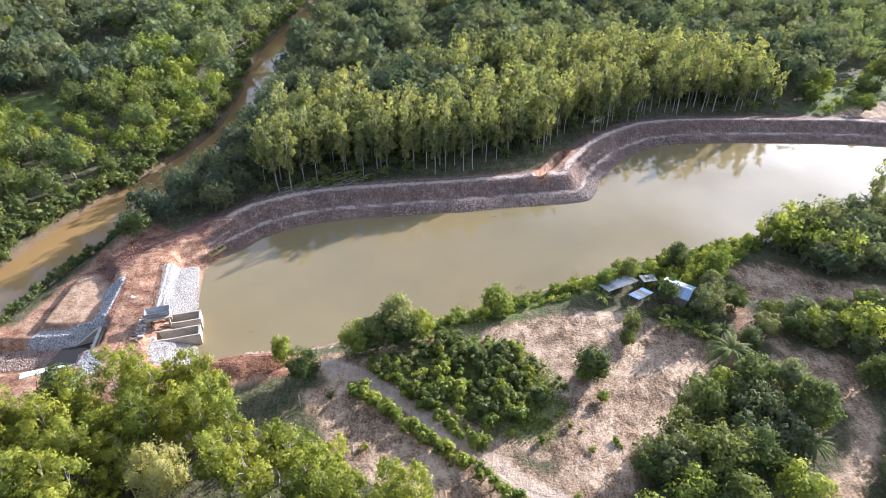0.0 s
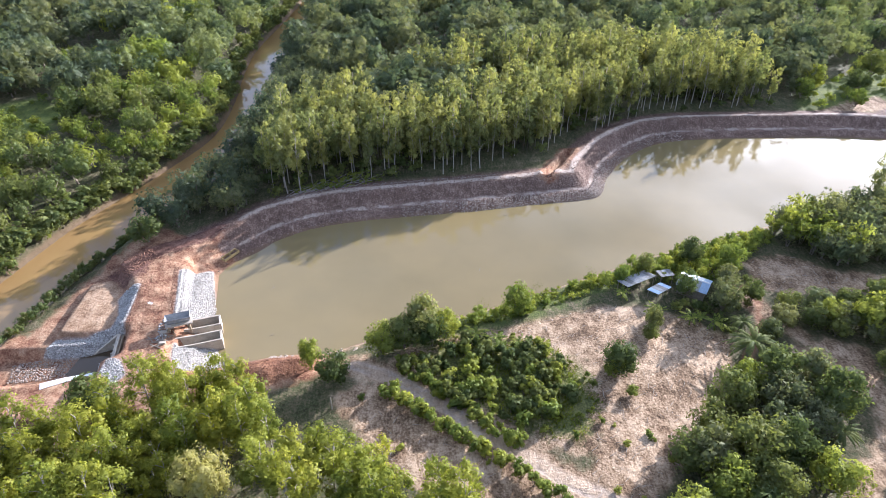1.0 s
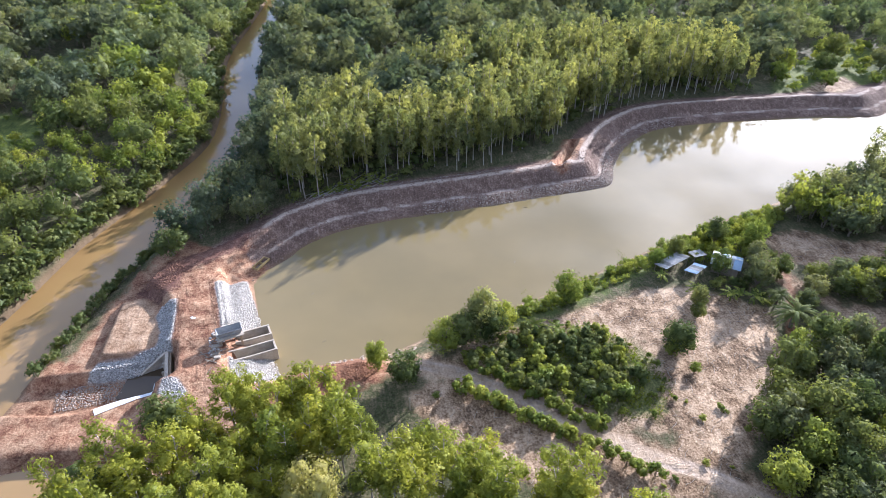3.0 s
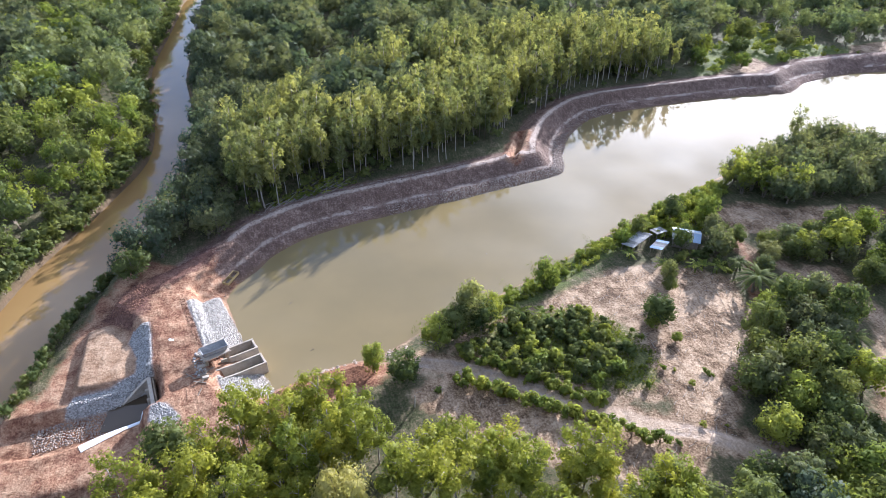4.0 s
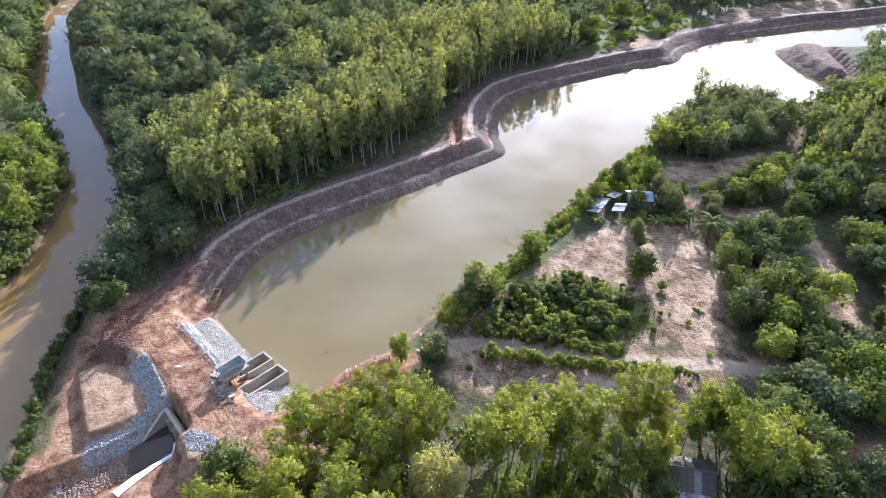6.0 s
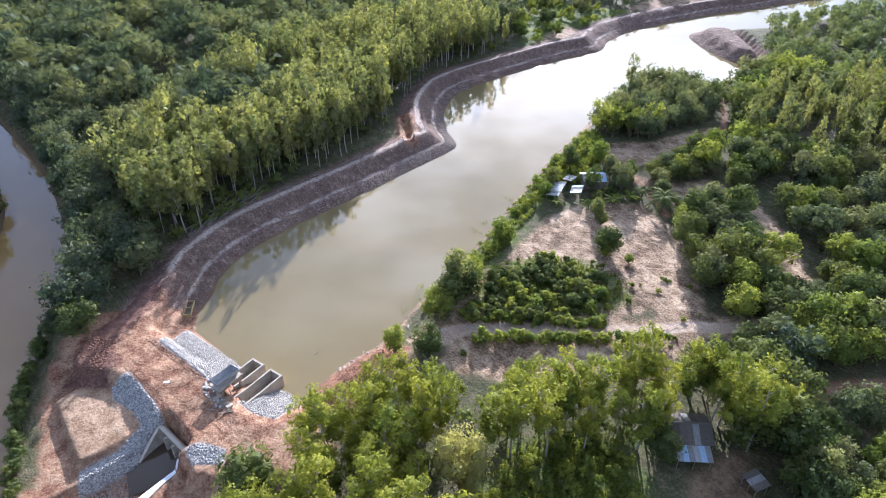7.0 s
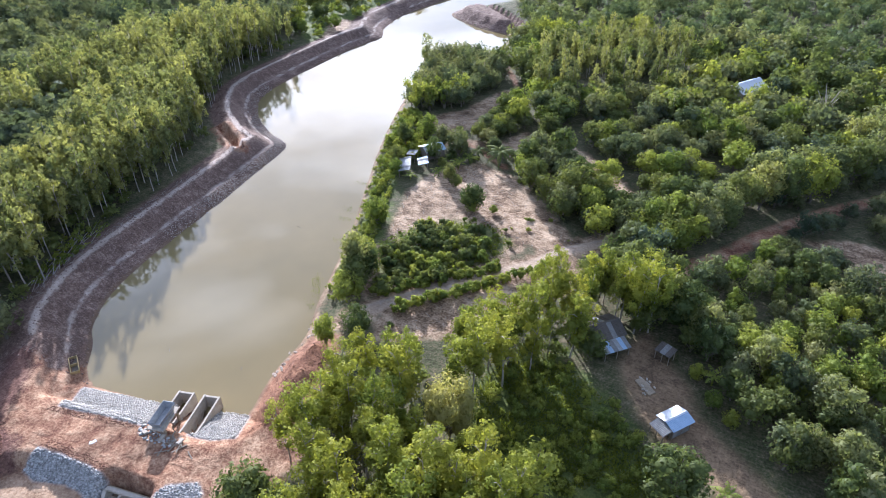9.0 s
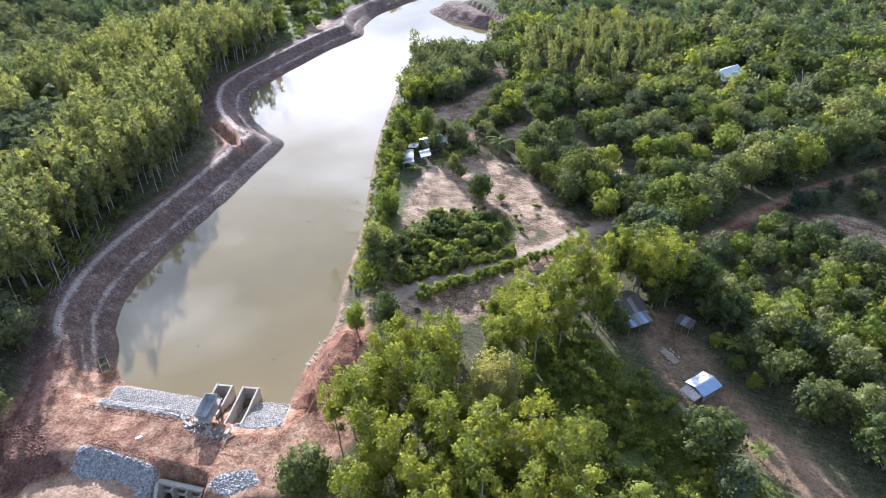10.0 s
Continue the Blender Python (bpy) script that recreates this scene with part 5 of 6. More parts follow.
def things_from(name, meshes, places, label, category, group, stem="trunk", head="crown", wide=1.0):
    first = {}
    for x, y, z, a, s, k in places:
        m = Matrix.LocRotScale((x, y, z), Euler((0, 0, a)), None)
        k = int(k)
        if k not in first:
            first[k] = ob = plant_thing(name, meshes[k], m, label, category, group, stem, head)
        else:
            ob = copy_thing(first[k], m)
        ob.scale = (s * wide, s * wide, s)


def solo(name, meshes, x, y, height, base_height, label, category, turn=0.0, wide=1.0, stem="trunk", head="crown"):
    ob = plant_thing(name, meshes, Matrix.LocRotScale((x, y, ground_z(x, y) - 0.1), Euler((0, 0, turn)), None), label, category, "", stem, head)
    s = height / base_height
    ob.scale = (s * wide, s * wide, s)
    return ob


PLANTATION = [(-38, 117), (-32, 118.6), (-26, 121), (-20, 123.4), (-11, 125.4), (0, 126.6), (9, 129.2), (18, 131.4), (23, 135.5), (26, 141.5), (36, 147.5), (45, 153), (52, 157.5), (60, 159.4), (76, 160), (88, 161), (92, 186), (60, 196), (20, 192), (-10, 172), (-39, 152), (-42, 130)]
WEDGE = [(-15, 144), (-5, 149), (8, 157), (12, 166), (-2, 171), (-16, 167), (-24, 154)]
GROVE = [(-52, 52), (-49, 57), (-41, 61.5), (-34, 60), (-25, 54), (-14, 47), (-2, 39.5), (6, 34), (9, 29), (6, 23), (1, 24), (-2, 28), (-8, 33), (-16, 39), (-24, 44), (-31, 43), (-34, 38), (-38, 30), (-46, 25), (-60, 30), (-60, 44)]

euc_meshes = [plant_meshes("eucalyptus", b, EUC, PALEBARK) for b in EUC_MID]
grove_meshes = [plant_meshes("grove_tree", b, GROVELEAF, PALEBARK) for b in EUC_BUILT]
q = scatter(GROVE, 2.85, 5, 0.4, [lambda p: (np.hypot(p[:, 0] + 31.1, p[:, 1] - 43.5) > 4.0) & (np.hypot(p[:, 0] + 49.6, p[:, 1] - 59) > 5.4), off(CREEK, 1.5), off([(-8.5, 27), (-9.5, 31.5), (-5, 36), (0.5, 33), (-2, 27)], 0.3)], turn=0.6)
# a lane in the grove lets the low sun reach the round pale tree
lane = off_line([(-31.1, 43.5), (-24.0, 50.8)], 2.2)
grove_rows = [row for row, free in zip(places_on(q, 6, 0.64, 1.0, 7), lane(q)) if free]
things_from("eucalyptus_tree", grove_meshes, grove_rows, "slender eucalyptus tree with yellow-green crown in the grove", "tree", "grove eucalyptus trees", wide=1.3)
q = scatter(PLANTATION, 3.05, 7, 0.36, [off(WEDGE), lambda p: value_noise(p[:, 0] / 11, p[:, 1] / 11, 31) > 0.16], turn=0.25)
front = line_distance(q, north_line) < 18
things_from("eucalyptus_tree", euc_meshes, places_on(q[front], 8, 0.8, 1.18, 7), "tall eucalyptus tree with pale trunk behind the dike", "tree", "plantation eucalyptus trees")
plant_stuff("eucalyptus_plantation", EUC_FAR, places_on(q[~front], 9, 0.75, 1.15, 6), EUC, PALEBARK, "dense plantation of slender yellow-green eucalyptus trees", "trees")
q = np.vstack([scatter(PLANTATION, 3.6, 17, 0.45, keep=0.6), scatter(GROVE, 2.4, 117, 0.45, [off(CREEK, 1.0), off([(-8, 26), (-8.5, 30), (-4, 35), (2, 31), (-1, 26)], 0.5)], 0.35)])
plant_stuff("undergrowth", BUSH_FAR, places_on(q, 18, 0.4, 1.1, 4), BROAD, BARK, "green undergrowth between the eucalyptus trunks", "bushes")

# trees that stand by themselves
solo_mesh = {key: [plant_meshes("tree", b, mt, BARK) for b in SOLO_BUILT] for key, mt in (("broad", BROAD), ("light", LIGHTLEAF), ("grey", GREYLEAF), ("euc", EUC), ("pale", PALELEAF))}
solo_mesh["pale"] = [plant_meshes("tree", spreading(87, 6.0, 2.4, 3000, 0.17, 44, 0.12, 0.2, core=16), PALELEAF, BARK)] * 5
for k, (x, y, h, key, wide, label) in enumerate([
        (-13.2, 70.6, 5.6, "light", 1.15, "dense light green bushy tree on the pond bank"), (-9.8, 71.4, 6.2, "broad", 1.15, "dense dark green bushy tree on the pond bank"),
        (-5.6, 71.6, 6.0, "broad", 1.0, "dark green bushy tree on the pond bank"), (-6.9, 73.0, 8.6, "euc", 0.85, "tall thin olive-green tree on the pond bank"), (-3.4, 73.4, 5.4, "light", 0.95, "light green bushy tree on the pond bank"),
        (8.4, 78.6, 6.4, "light", 0.95, "upright light green tree beside the pond"), (-23.2, 67.8, 5.6, "light", 0.75, "slim light green tree at the end of the field"),
        (-19.6, 64.8, 5.6, "broad", 1.1, "bushy green tree at the corner of the field"), (20.9, 65.0, 5.4, "broad", 1.3, "bushy dark green tree standing in the cleared field"),
        (21.8, 60.6, 1.7, "light", 1.3, "low round bush in the cleared field"), (20.2, 64.4, 3.2, "light", 1.25, "low bush at the foot of the field tree"), (21.8, 65.8, 3.0, "broad", 1.3, "low dark bush at the foot of the field tree"), (98.6, 166.4, 6.2, "light", 1.1, "bright green tree at the edge of the clearing"), (104.6, 172, 7.4, "light", 1.1, "bright green tree at the edge of the clearing"), (111, 160.6, 5.0, "light", 1.2, "low bright green tree on bare ground"), (116.4, 170.6, 6.4, "broad", 1.3, "broad dark tree in the clearing"), (127, 181, 8.6, "broad", 1.3, "broad dark tree in the clearing"), (137, 172, 7.4, "grey", 1.3, "grey-green spreading tree in the clearing"), (40.8, 91.2, 5.2, "broad", 1.1, "dark green tree behind the pond huts"),
        (36.2, 81.2, 5.6, "broad", 0.8, "dark tree between the pond huts"), (41.2, 77.6, 6.6, "grey", 1.0, "grey-green tree beside the pond huts"),
        (46.2, 88.0, 6.0, "light", 0.95, "light green tree by the pond bank"), (47, 80, 4.4, "broad", 1.0, "low dark tree near the pond huts"),
        (28.4, 73.6, 4.8, "euc", 0.8, "thin yellow-green young tree in the cleared field"), (27.6, 71.6, 3.0, "broad", 1.1, "low dark bush in the cleared field"),
        (-57.6, 101.4, 5.8, "broad", 1.35, "broad round tree at the river bend"), (33.4, 57.2, 7.2, "broad", 1.05, "dark round tree at the orchard edge"),
        (32.6, 48.4, 8.6, "broad", 1.1, "large dark broad-leaved tree at the orchard edge"), (46.8, 55.4, 8.6, "broad", 1.0, "large broad-leaved tree on sandy ground"),
        (3.4, 36.4, 8.6, "broad", 0.9, "dark tree standing behind the farmhouse"), (6.8, 31.6, 8.2, "broad", 1.0, "dark tree standing behind the farmhouse"), (4.6, 25.2, 9.0, "broad", 1.0, "dark dense tree between farmhouse and road"),
        (9.4, 26.0, 9.2, "broad", 1.0, "dark dense tree between farmhouse and road"), (10.8, 30.4, 9.0, "broad", 0.95, "dark dense tree at the red road"), (3.6, 21.8, 8.4, "broad", 1.0, "dark bushy tree beside the yard"),
        (49.2, 73.8, 4.2, "grey", 1.3, "low grey-green tree in a row by the sand"), (53.6, 73.6, 4.4, "broad", 1.25, "low dark green tree in a row by the sand"), (58.4, 73.4, 4.6, "grey", 1.3, "low grey-green tree in a row by the sand"),
        (61.2, 69.6, 4.6, "grey", 1.3, "low grey-green tree in a row by the sand"), (60.0, 63.4, 5.0, "broad", 1.2, "dark green tree at the edge of the sand"), (51.4, 77.4, 4.0, "broad", 1.3, "low dark tree beside the sandy field"),
        (56.0, 77.2, 4.4, "grey", 1.3, "low grey-green tree beside the sandy field"), (61.0, 76.6, 4.6, "broad", 1.25, "low dark tree beside the sandy field"), (45.4, 70.6, 3.4, "broad", 1.2, "low dark bushy tree beside the palm"),
        (20.4, 31.0, 5.4, "light", 1.15, "bright green bushy tree beside the red road"), (25.6, 33.6, 6.0, "light", 1.1, "bright green bushy tree above the red road"), 
        (32.2, 29.0, 6.4, "broad", 1.1, "dark tree above the red road"), 
        (16.4, 35.6, 5.6, "broad", 1.1, "dark tree at the end of the track"),
        (46.4, 60.6, 7.4, "grey", 0.95, "tall round tree on sandy ground by the alley"), (37.2, 48.4, 7.6, "broad", 1.0, "dark round tree beside the sandy alley"),
        (41.2, 57.0, 7.0, "grey", 1.0, "grey-green tree at the orchard edge"), (27.4, 43.4, 7.4, "light", 1.0, "bright green tree at the track's end"), (29.2, 52.6, 6.8, "broad", 1.05, "dark dense tree beside the cleared field"),
        (22.2, 40.4, 6.8, "light", 1.05, "bright green bushy tree at the track's end"), (33.0, 43.2, 7.2, "broad", 1.0, "dark dense tree at the end of the alley"), (26.4, 37.6, 6.6, "broad", 1.0, "dark green tree beside the red road"),
        (19.4, 33.8, 6.8, "grey", 1.0, "grey-green tree beside the red road"), (23.4, 28.8, 6.4, "light", 1.15, "broad bright green tree beside the red road"), (28.2, 31.6, 7.2, "light", 1.05, "bright green tree above the red road"),
        (33.0, 25.4, 7.4, "euc", 1.1, "yellow-green tree above the red road"), (38.4, 21.0, 8.2, "euc", 1.1, "tall yellow-green tree beside the road"),
        (54.4, 15.2, 9.6, "euc", 1.0, "tall yellow-green tree standing above the orchard"), (58.4, 9.0, 10.2, "euc", 1.05, "tall yellow-green tree standing above the orchard"), (63.0, 4.2, 9.2, "euc", 1.1, "tall yellow-green tree standing above the orchard"),
        (86.0, -6.6, 11.0, "euc", 1.1, "tall yellow-green tree standing above the orchard"), (82.0, -1.0, 9.6, "euc", 1.0, "tall yellow-green tree standing above the orchard"), (71.0, 24.0, 8.0, "light", 1.0, "bright green tree standing above the orchard"),
        (43, 18.6, 9.4, "broad", 0.95, "tall dark tree in the windbreak above the orchard"), (46.4, 15, 10.2, "euc", 0.9, "tall olive-green tree in the windbreak"), (50, 11.4, 10.6, "broad", 0.9, "tall dark tree in the windbreak above the orchard"),
        (54, 6.4, 10.8, "light", 0.85, "tall bright green tree in the windbreak"), (66.6, -1, 10.4, "broad", 0.9, "tall dark tree in the windbreak above the orchard"), (71.4, -5, 11.2, "euc", 0.9, "tall olive-green tree in the windbreak"),
        (24.4, 26.2, 5.6, "light", 1.1, "bright green bushy tree at the roadside"), (27.8, 24.2, 6.0, "light", 1.05, "bright green bushy tree at the roadside"), (31.4, 22.4, 6.4, "grey", 1.05, "grey-green tree at the roadside"), (35.2, 20.4, 6.6, "broad", 1.05, "dark green tree at the roadside"),
        (29.6, 11.0, 4.8, "broad", 1.25, "round clipped dark green tree in a row"), (27.2, 6.6, 5.0, "broad", 1.25, "round clipped dark green tree in a row"), (24.4, 3.4, 5.0, "broad", 1.2, "round clipped dark green tree in a row"),
        (21.8, -0.2, 5.2, "broad", 1.2, "round clipped dark green tree in a row"), (18.6, -3.2, 5.0, "broad", 1.25, "round clipped dark green tree in a row"), (15.4, -6.0, 5.2, "broad", 1.25, "round clipped dark green tree in a row"),
        (1.2, 18.4, 7.4, "euc", 0.95, "yellow-green bushy tree beside the yard"), (-1.0, 10.4, 7.0, "euc", 0.9, "yellow-green tree in the thicket"), (-3.4, 7.2, 6.8, "grey", 1.0, "grey-green tree in the thicket"),
        (-6.2, 1.8, 7.4, "euc", 1.1, "spreading yellow-green tree in the thicket"), (-14.4, 4.4, 6.4, "euc", 0.9, "thin yellow-green tree at the yard's edge"), (-14.6, 0.2, 7.2, "euc", 1.05, "spreading yellow-green tree at the yard's edge"),
        (-6.0, 18.2, 3.0, "light", 0.9, "small light green tree standing in the yard"), (-10.2, 15.4, 3.4, "light", 0.9, "small light green tree standing in the yard"), (-12.4, 13.0, 2.8, "light", 1.0, "small light green tree standing in the yard"),
        (25.0, 48.4, 6.6, "broad", 1.1, "dense dark green tree at the track's end"), (-49.8, 59.2, 8.8, "broad", 1.05, "dark green tree at the foot of the dam"), (-59.6, 54.2, 7.0, "broad", 1.05, "dark spreading tree beside the side pool"),
        (-31.1, 43.5, 11.8, "pale", 0.72, "round pale grey-green tree among the eucalyptus"), (-26.2, 17.8, 7.4, "broad", 1.32, "large round dense tree beside the yard path"),
        (-33.8, 32.4, 8.6, "light", 1.1, "bright green spreading tree beside the grove"),
        (-31.4, 14.6, 6.2, "grey", 1.0, "grey-green round tree beside the path"), (-8.8, 32.4, 5.0, "broad", 1.15, "dark round bush beside the farmhouse"),
        (0.6, 27.4, 6.6, "broad", 1.0, "dark round tree behind the farmhouse"), (31.6, 88.0, 4.6, "broad", 1.0, "dark tree behind the long pond shed"), (27.0, 85.6, 4.0, "light", 1.0, "light green tree at the end of the pond shed"), (43.5, 82.5, 5.4, "grey", 1.0, "grey-green tree beside the pond hut"), (-40, 24, 7.6, "light", 1.1, "bright green spreading tree below the grove")]):
    solo("tree", solo_mesh[key][k % 5], x, y, h, 6.0, label, "tree", k * 1.7, wide)

solo("eucalyptus_tree", euc_meshes[3], 84.8, 109.2, 12.0, 13.0, "tall thin grey-green tree on the far bank", "tree", 0.6, 1.1)

dead = plant_meshes("dead_tree", spreading(140, 9.0, 3.4, 10, 0.1, 16, 0.2, 0.3, core=0, limbs=1), GREYLEAF, PALEBARK)
for k, (x, y) in enumerate([(-143, 212), (97, 5.5)]):
    ob = thing("dead_tree", "bare pale dead tree standing above the wood", "tree", Matrix.LocRotScale((x, y, ground_z(x, y)), Euler((0, 0, k * 2.0)), None))
    ob.scale = (1.2, 1.2, 1.3)
    new("trunk", dead[0]).parent = ob


def frond_thing(name, built, x, y, height, base_height, label, category, turn, leaf_name):
    ob = thing(name, label, category, Matrix.LocRotScale((x, y, ground_z(x, y) - 0.1), Euler((0, 0, turn)), None))
    s = height / base_height
    ob.scale = (s, s, s)
    new("stem", built[0]).parent = ob
    for me in built[1]:
        new(leaf_name, me).parent = ob


palm_mesh = frond_meshes("palm", PALM_BUILT, BROAD, BARK)
for k, (x, y, h) in enumerate([(41.0, 67.4, 6.4), (43.8, 65.0, 4.6), (42.2, 73.2, 3.8), (57, 78, 3.8), (45.6, 51.5, 4.6)]):
    frond_thing("palm_tree", palm_mesh, x, y, h, 5.0, "palm tree with arching dark green fronds", "palm", k * 1.3, "frond")
banana_mesh = [frond_meshes("banana", b, LIGHTLEAF, LIGHTLEAF) for b in BANANA_BUILT]
for k, (x, y) in enumerate([(7.2, 70.4), (4.2, 71.2), (1.0, 72.2), (36.6, 75.2), (34.8, 74.6), (38.4, 73.4), (26, 81.6), (-24, 12), (-6, 16), (2, 18), (30, 76.8)]):
    frond_thing("banana_plant", banana_mesh[k % 2], x, y, 2.6 + 0.4 * (k % 3), 2.8, "banana plant with broad arching green leaves", "banana plant", k * 1.1, "leaf")

# orchard
ORCHARD = [(24, 45), (32, 60), (40, 66), (46, 77), (66, 77), (86, 82), (104, 98), (128, 100), (150, 60), (150, -30), (60, -45), (20, -30), (22, 18), (37, 16), (24, 29), (13, 31), (13.5, 37), (20, 40)]
CLUSTER = [(20, 36), (33, 61), (49, 64), (52, 54), (40, 42), (34, 30), (40, 18), (24, 22)]
STAND = [(95, 84), (118, 79), (135, 65), (136, 45), (107, 40), (91, 51), (80, 73)]
THICKET = [(-0.5, 20.5), (6, 22), (14, 23), (28, 15), (31, 12), (26, 3), (20, -3), (12, -10), (5, -30), (-15, -40), (-33, -22), (-20, 1.5), (-17, 5.5), (-15, 10), (-11, 12), (-4, 16.5)]
orch_holes = [off(BARE, 2.0), off(FIELD_E, 1.0), off(MIDSAND, 0.6), off(SAND_E, 1.0), off(CLUSTER, 1.0), off_line(ALLEY, 3.5), off_line(ROAD, 3.0), off_line(PATHS[0], 1.6), off_line(PATHS[1], 1.6), dry(4), off([(97, 25), (105, 31), (116, 23), (110, 18)], 2.2), off_line([(104, 25), (92, 26)], 2.6),
              lambda p: poly_distance(p, THICKET) > 1.0, lambda p: value_noise(p[:, 0] / 8, p[:, 1] / 8, 37) > 0.15]
q = np.vstack([scatter(ORCHARD, 4.1, 11, 0.42, orch_holes, 0.96, turn=0.5), scatter(CLUSTER, 4.4, 211, 0.4, [off(BARE, 1.5), off_line(ALLEY, 3.3), off_line(ROAD, 3.4)], 0.8)])
standing = inside(q, np.array(STAND, float))
q = q[~standing | (np.random.default_rng(3).random(len(q)) < 0.45)]
near = np.hypot(q[:, 0] - 20, q[:, 1] - 40) < 62
pick = 0.5 * value_noise(q[:, 0] / 11, q[:, 1] / 11, 41) + 0.5 * np.random.default_rng(8).random(len(q))
# this corner takes the dark leaves: shade on its rows goes into the colour
pick = np.where((q[:, 1] < 20) & (q[:, 0] < 75), 0.72 + 0.2 * pick, pick)
for key, mt, cond in (("a", BROAD, pick < 0.44), ("b", LIGHTLEAF, (pick >= 0.44) & (pick < 0.53)), ("c", GREYLEAF, (pick >= 0.53) & (pick < 0.7)), ("d", DARKLEAF, pick >= 0.7)):
    word = {"a": "round green", "b": "bright green", "c": "grey-green", "d": "dark green"}[key]
    rows = [(x, y, z, a, sc * (0.72 if y < 14 and 28 < x < 60 else 1.0), k) for x, y, z, a, sc, k in places_on(q[near & cond], 12, 0.6, 1.3, 6)]
    things_from("fruit_tree", [plant_meshes("orchard", b, mt, BARK) for b in ORCH_BUILT], rows, word + " broad-leaved orchard tree on sandy ground", "tree", "orchard trees")
    plant_stuff("orchard_wood", ORCH_FAR, places_on(q[~near & cond], 13, 0.6, 1.4, 5), mt, BARK, "rows of dense " + word + " orchard trees", "trees")
q = scatter(ORCHARD, 10, 111, 0.5, orch_holes)
things_from("eucalyptus_tree", euc_meshes, places_on(scatter(STAND, 4.2, 112, 0.45, orch_holes, 0.85), 119, 0.6, 0.85, 7), "eucalyptus tree with yellow-green crown above the orchard", "tree", "orchard eucalyptus trees")
q = q[value_noise(q[:, 0] / 30, q[:, 1] / 30, 5) > 0.6]
plant_stuff("eucalyptus_wood", EUC_FAR, places_on(q, 19, 0.5, 0.78, 6), EUC, PALEBARK, "scattered eucalyptus trees standing above the orchard", "trees")

# thicket beside the yard
q = scatter(THICKET, 3.0, 15, 0.45, [off(YARD, 1.2), off_line(ROAD, 3.6)])
by_yard = poly_distance(q, YARD) < 7
tone = 0.6 * value_noise(q[:, 0] / 9, q[:, 1] / 9, 43) + 0.4 * np.random.default_rng(9).random(len(q))
for mt, cond, word in ((LIGHTLEAF, tone < 0.5, "light green"), (GREYLEAF, (tone >= 0.5) & (tone < 0.6), "grey-green"), (BROAD, tone >= 0.6, "dark green")):
    things_from("thicket_tree", [plant_meshes("thicket", bt, mt, BARK) for bt in THICK_BUILT], places_on(q[cond & ~by_yard], 16, 0.45, 0.95, 6), word + " tree in the thicket beside the yard", "tree", "thicket trees")
    things_from("thicket_tree", [plant_meshes("thicket", bt, mt, BARK) for bt in THICK_BUILT], places_on(q[cond & by_yard], 116, 0.85, 1.3, 6), "taller " + word + " tree at the edge of the thicket", "tree", "thicket trees")

# ---- woods along the river and beyond ----
LEFT = RIVER_L[:14] + [(-60, 330), (-130, 325), (-205, 300), (-205, 200), (-170, 90), (-135, 30)]
q = scatter(LEFT, 4.9, 21, 0.42, [dry(1, 3.4), off(CLEARINGS[0]), off(CLEARINGS[1])], 0.95)
close = np.hypot(q[:, 0] + 70, q[:, 1] - 105) < 72
lightp = 0.6 * value_noise(q[:, 0] / 22, q[:, 1] / 22, 4) + 0.4 * np.random.default_rng(44).random(len(q)) > np.where(close, 0.4, 0.6)
lightp |= inside(q, np.array(BRIGHT, float))
keepfar = np.random.default_rng(1).random(len(q)) < 0.72
plant_stuff("riverside_wood", WOOD_MID, [(x, y, z, a, sc * (0.62 if -100 < x < -78 and 132 < y < 154 else 1.0), k) for x, y, z, a, sc, k in places_on(q[close & lightp], 22, 0.5, 0.95, 6)], LIGHTLEAF, BARK, "dense light green riverside trees and bushes", "trees")
plant_stuff("riverside_wood", WOOD_MID, places_on(q[close & ~lightp], 23, 0.55, 1.1, 6), BROAD, BARK, "dense dark green riverside trees", "trees")
plant_stuff("far_wood", WOOD_FAR, places_on(q[~close & lightp & keepfar], 24, 0.55, 1.0, 6), LIGHTLEAF, BARK, "far light green woodland on the river's outer bank", "trees")
# far trees get the leaf tones that hold the painted haze
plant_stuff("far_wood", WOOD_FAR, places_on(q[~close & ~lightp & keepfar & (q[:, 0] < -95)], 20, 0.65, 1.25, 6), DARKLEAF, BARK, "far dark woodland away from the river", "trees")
plant_stuff("far_wood", WOOD_FAR, places_on(q[~close & ~lightp & keepfar & (q[:, 0] >= -95)], 120, 0.65, 1.2, 6), HAZEDLEAF, BARK, "far mixed woodland on the river's outer bank", "trees")
edge = np.repeat(smooth_line(RIVER_L, 10)[18:150], 2, axis=0)
q = edge + np.random.default_rng(4).uniform(-1.9, 1.9, edge.shape) - (2.3, 0)
plant_stuff("riverside_bushes", BUSH_FAR, places_on(q, 61, 0.6, 1.25, 4), BROAD, BARK, "overhanging bushes along the river's outer bank", "bushes")

BELT = [(-68, 100), (-64, 112), (-60, 124), (-55, 138), (-50, 148), (-48, 170), (-47, 186), (-50, 206), (-44, 220), (-20, 190), (-12, 175), (-39, 153), (-42, 132), (-40, 114), (-53, 103.5)]
q = scatter(BELT, 3.6, 25, 0.42, [dry(10.5, 2.2), off([(-61, 104), (-52, 106), (-52, 100), (-62, 98)], 0.5)])
plant_stuff("riverside_wood", WOOD_MID, places_on(q, 26, 0.5, 1.0, 6), DARKLEAF, BARK, "dark dense bushes between river and plantation", "trees")
edge = smooth_line(RIVER_R, 10)[128:182]
q = edge + np.random.default_rng(6).uniform(-0.6, 1.0, edge.shape) + (0.9, 0)
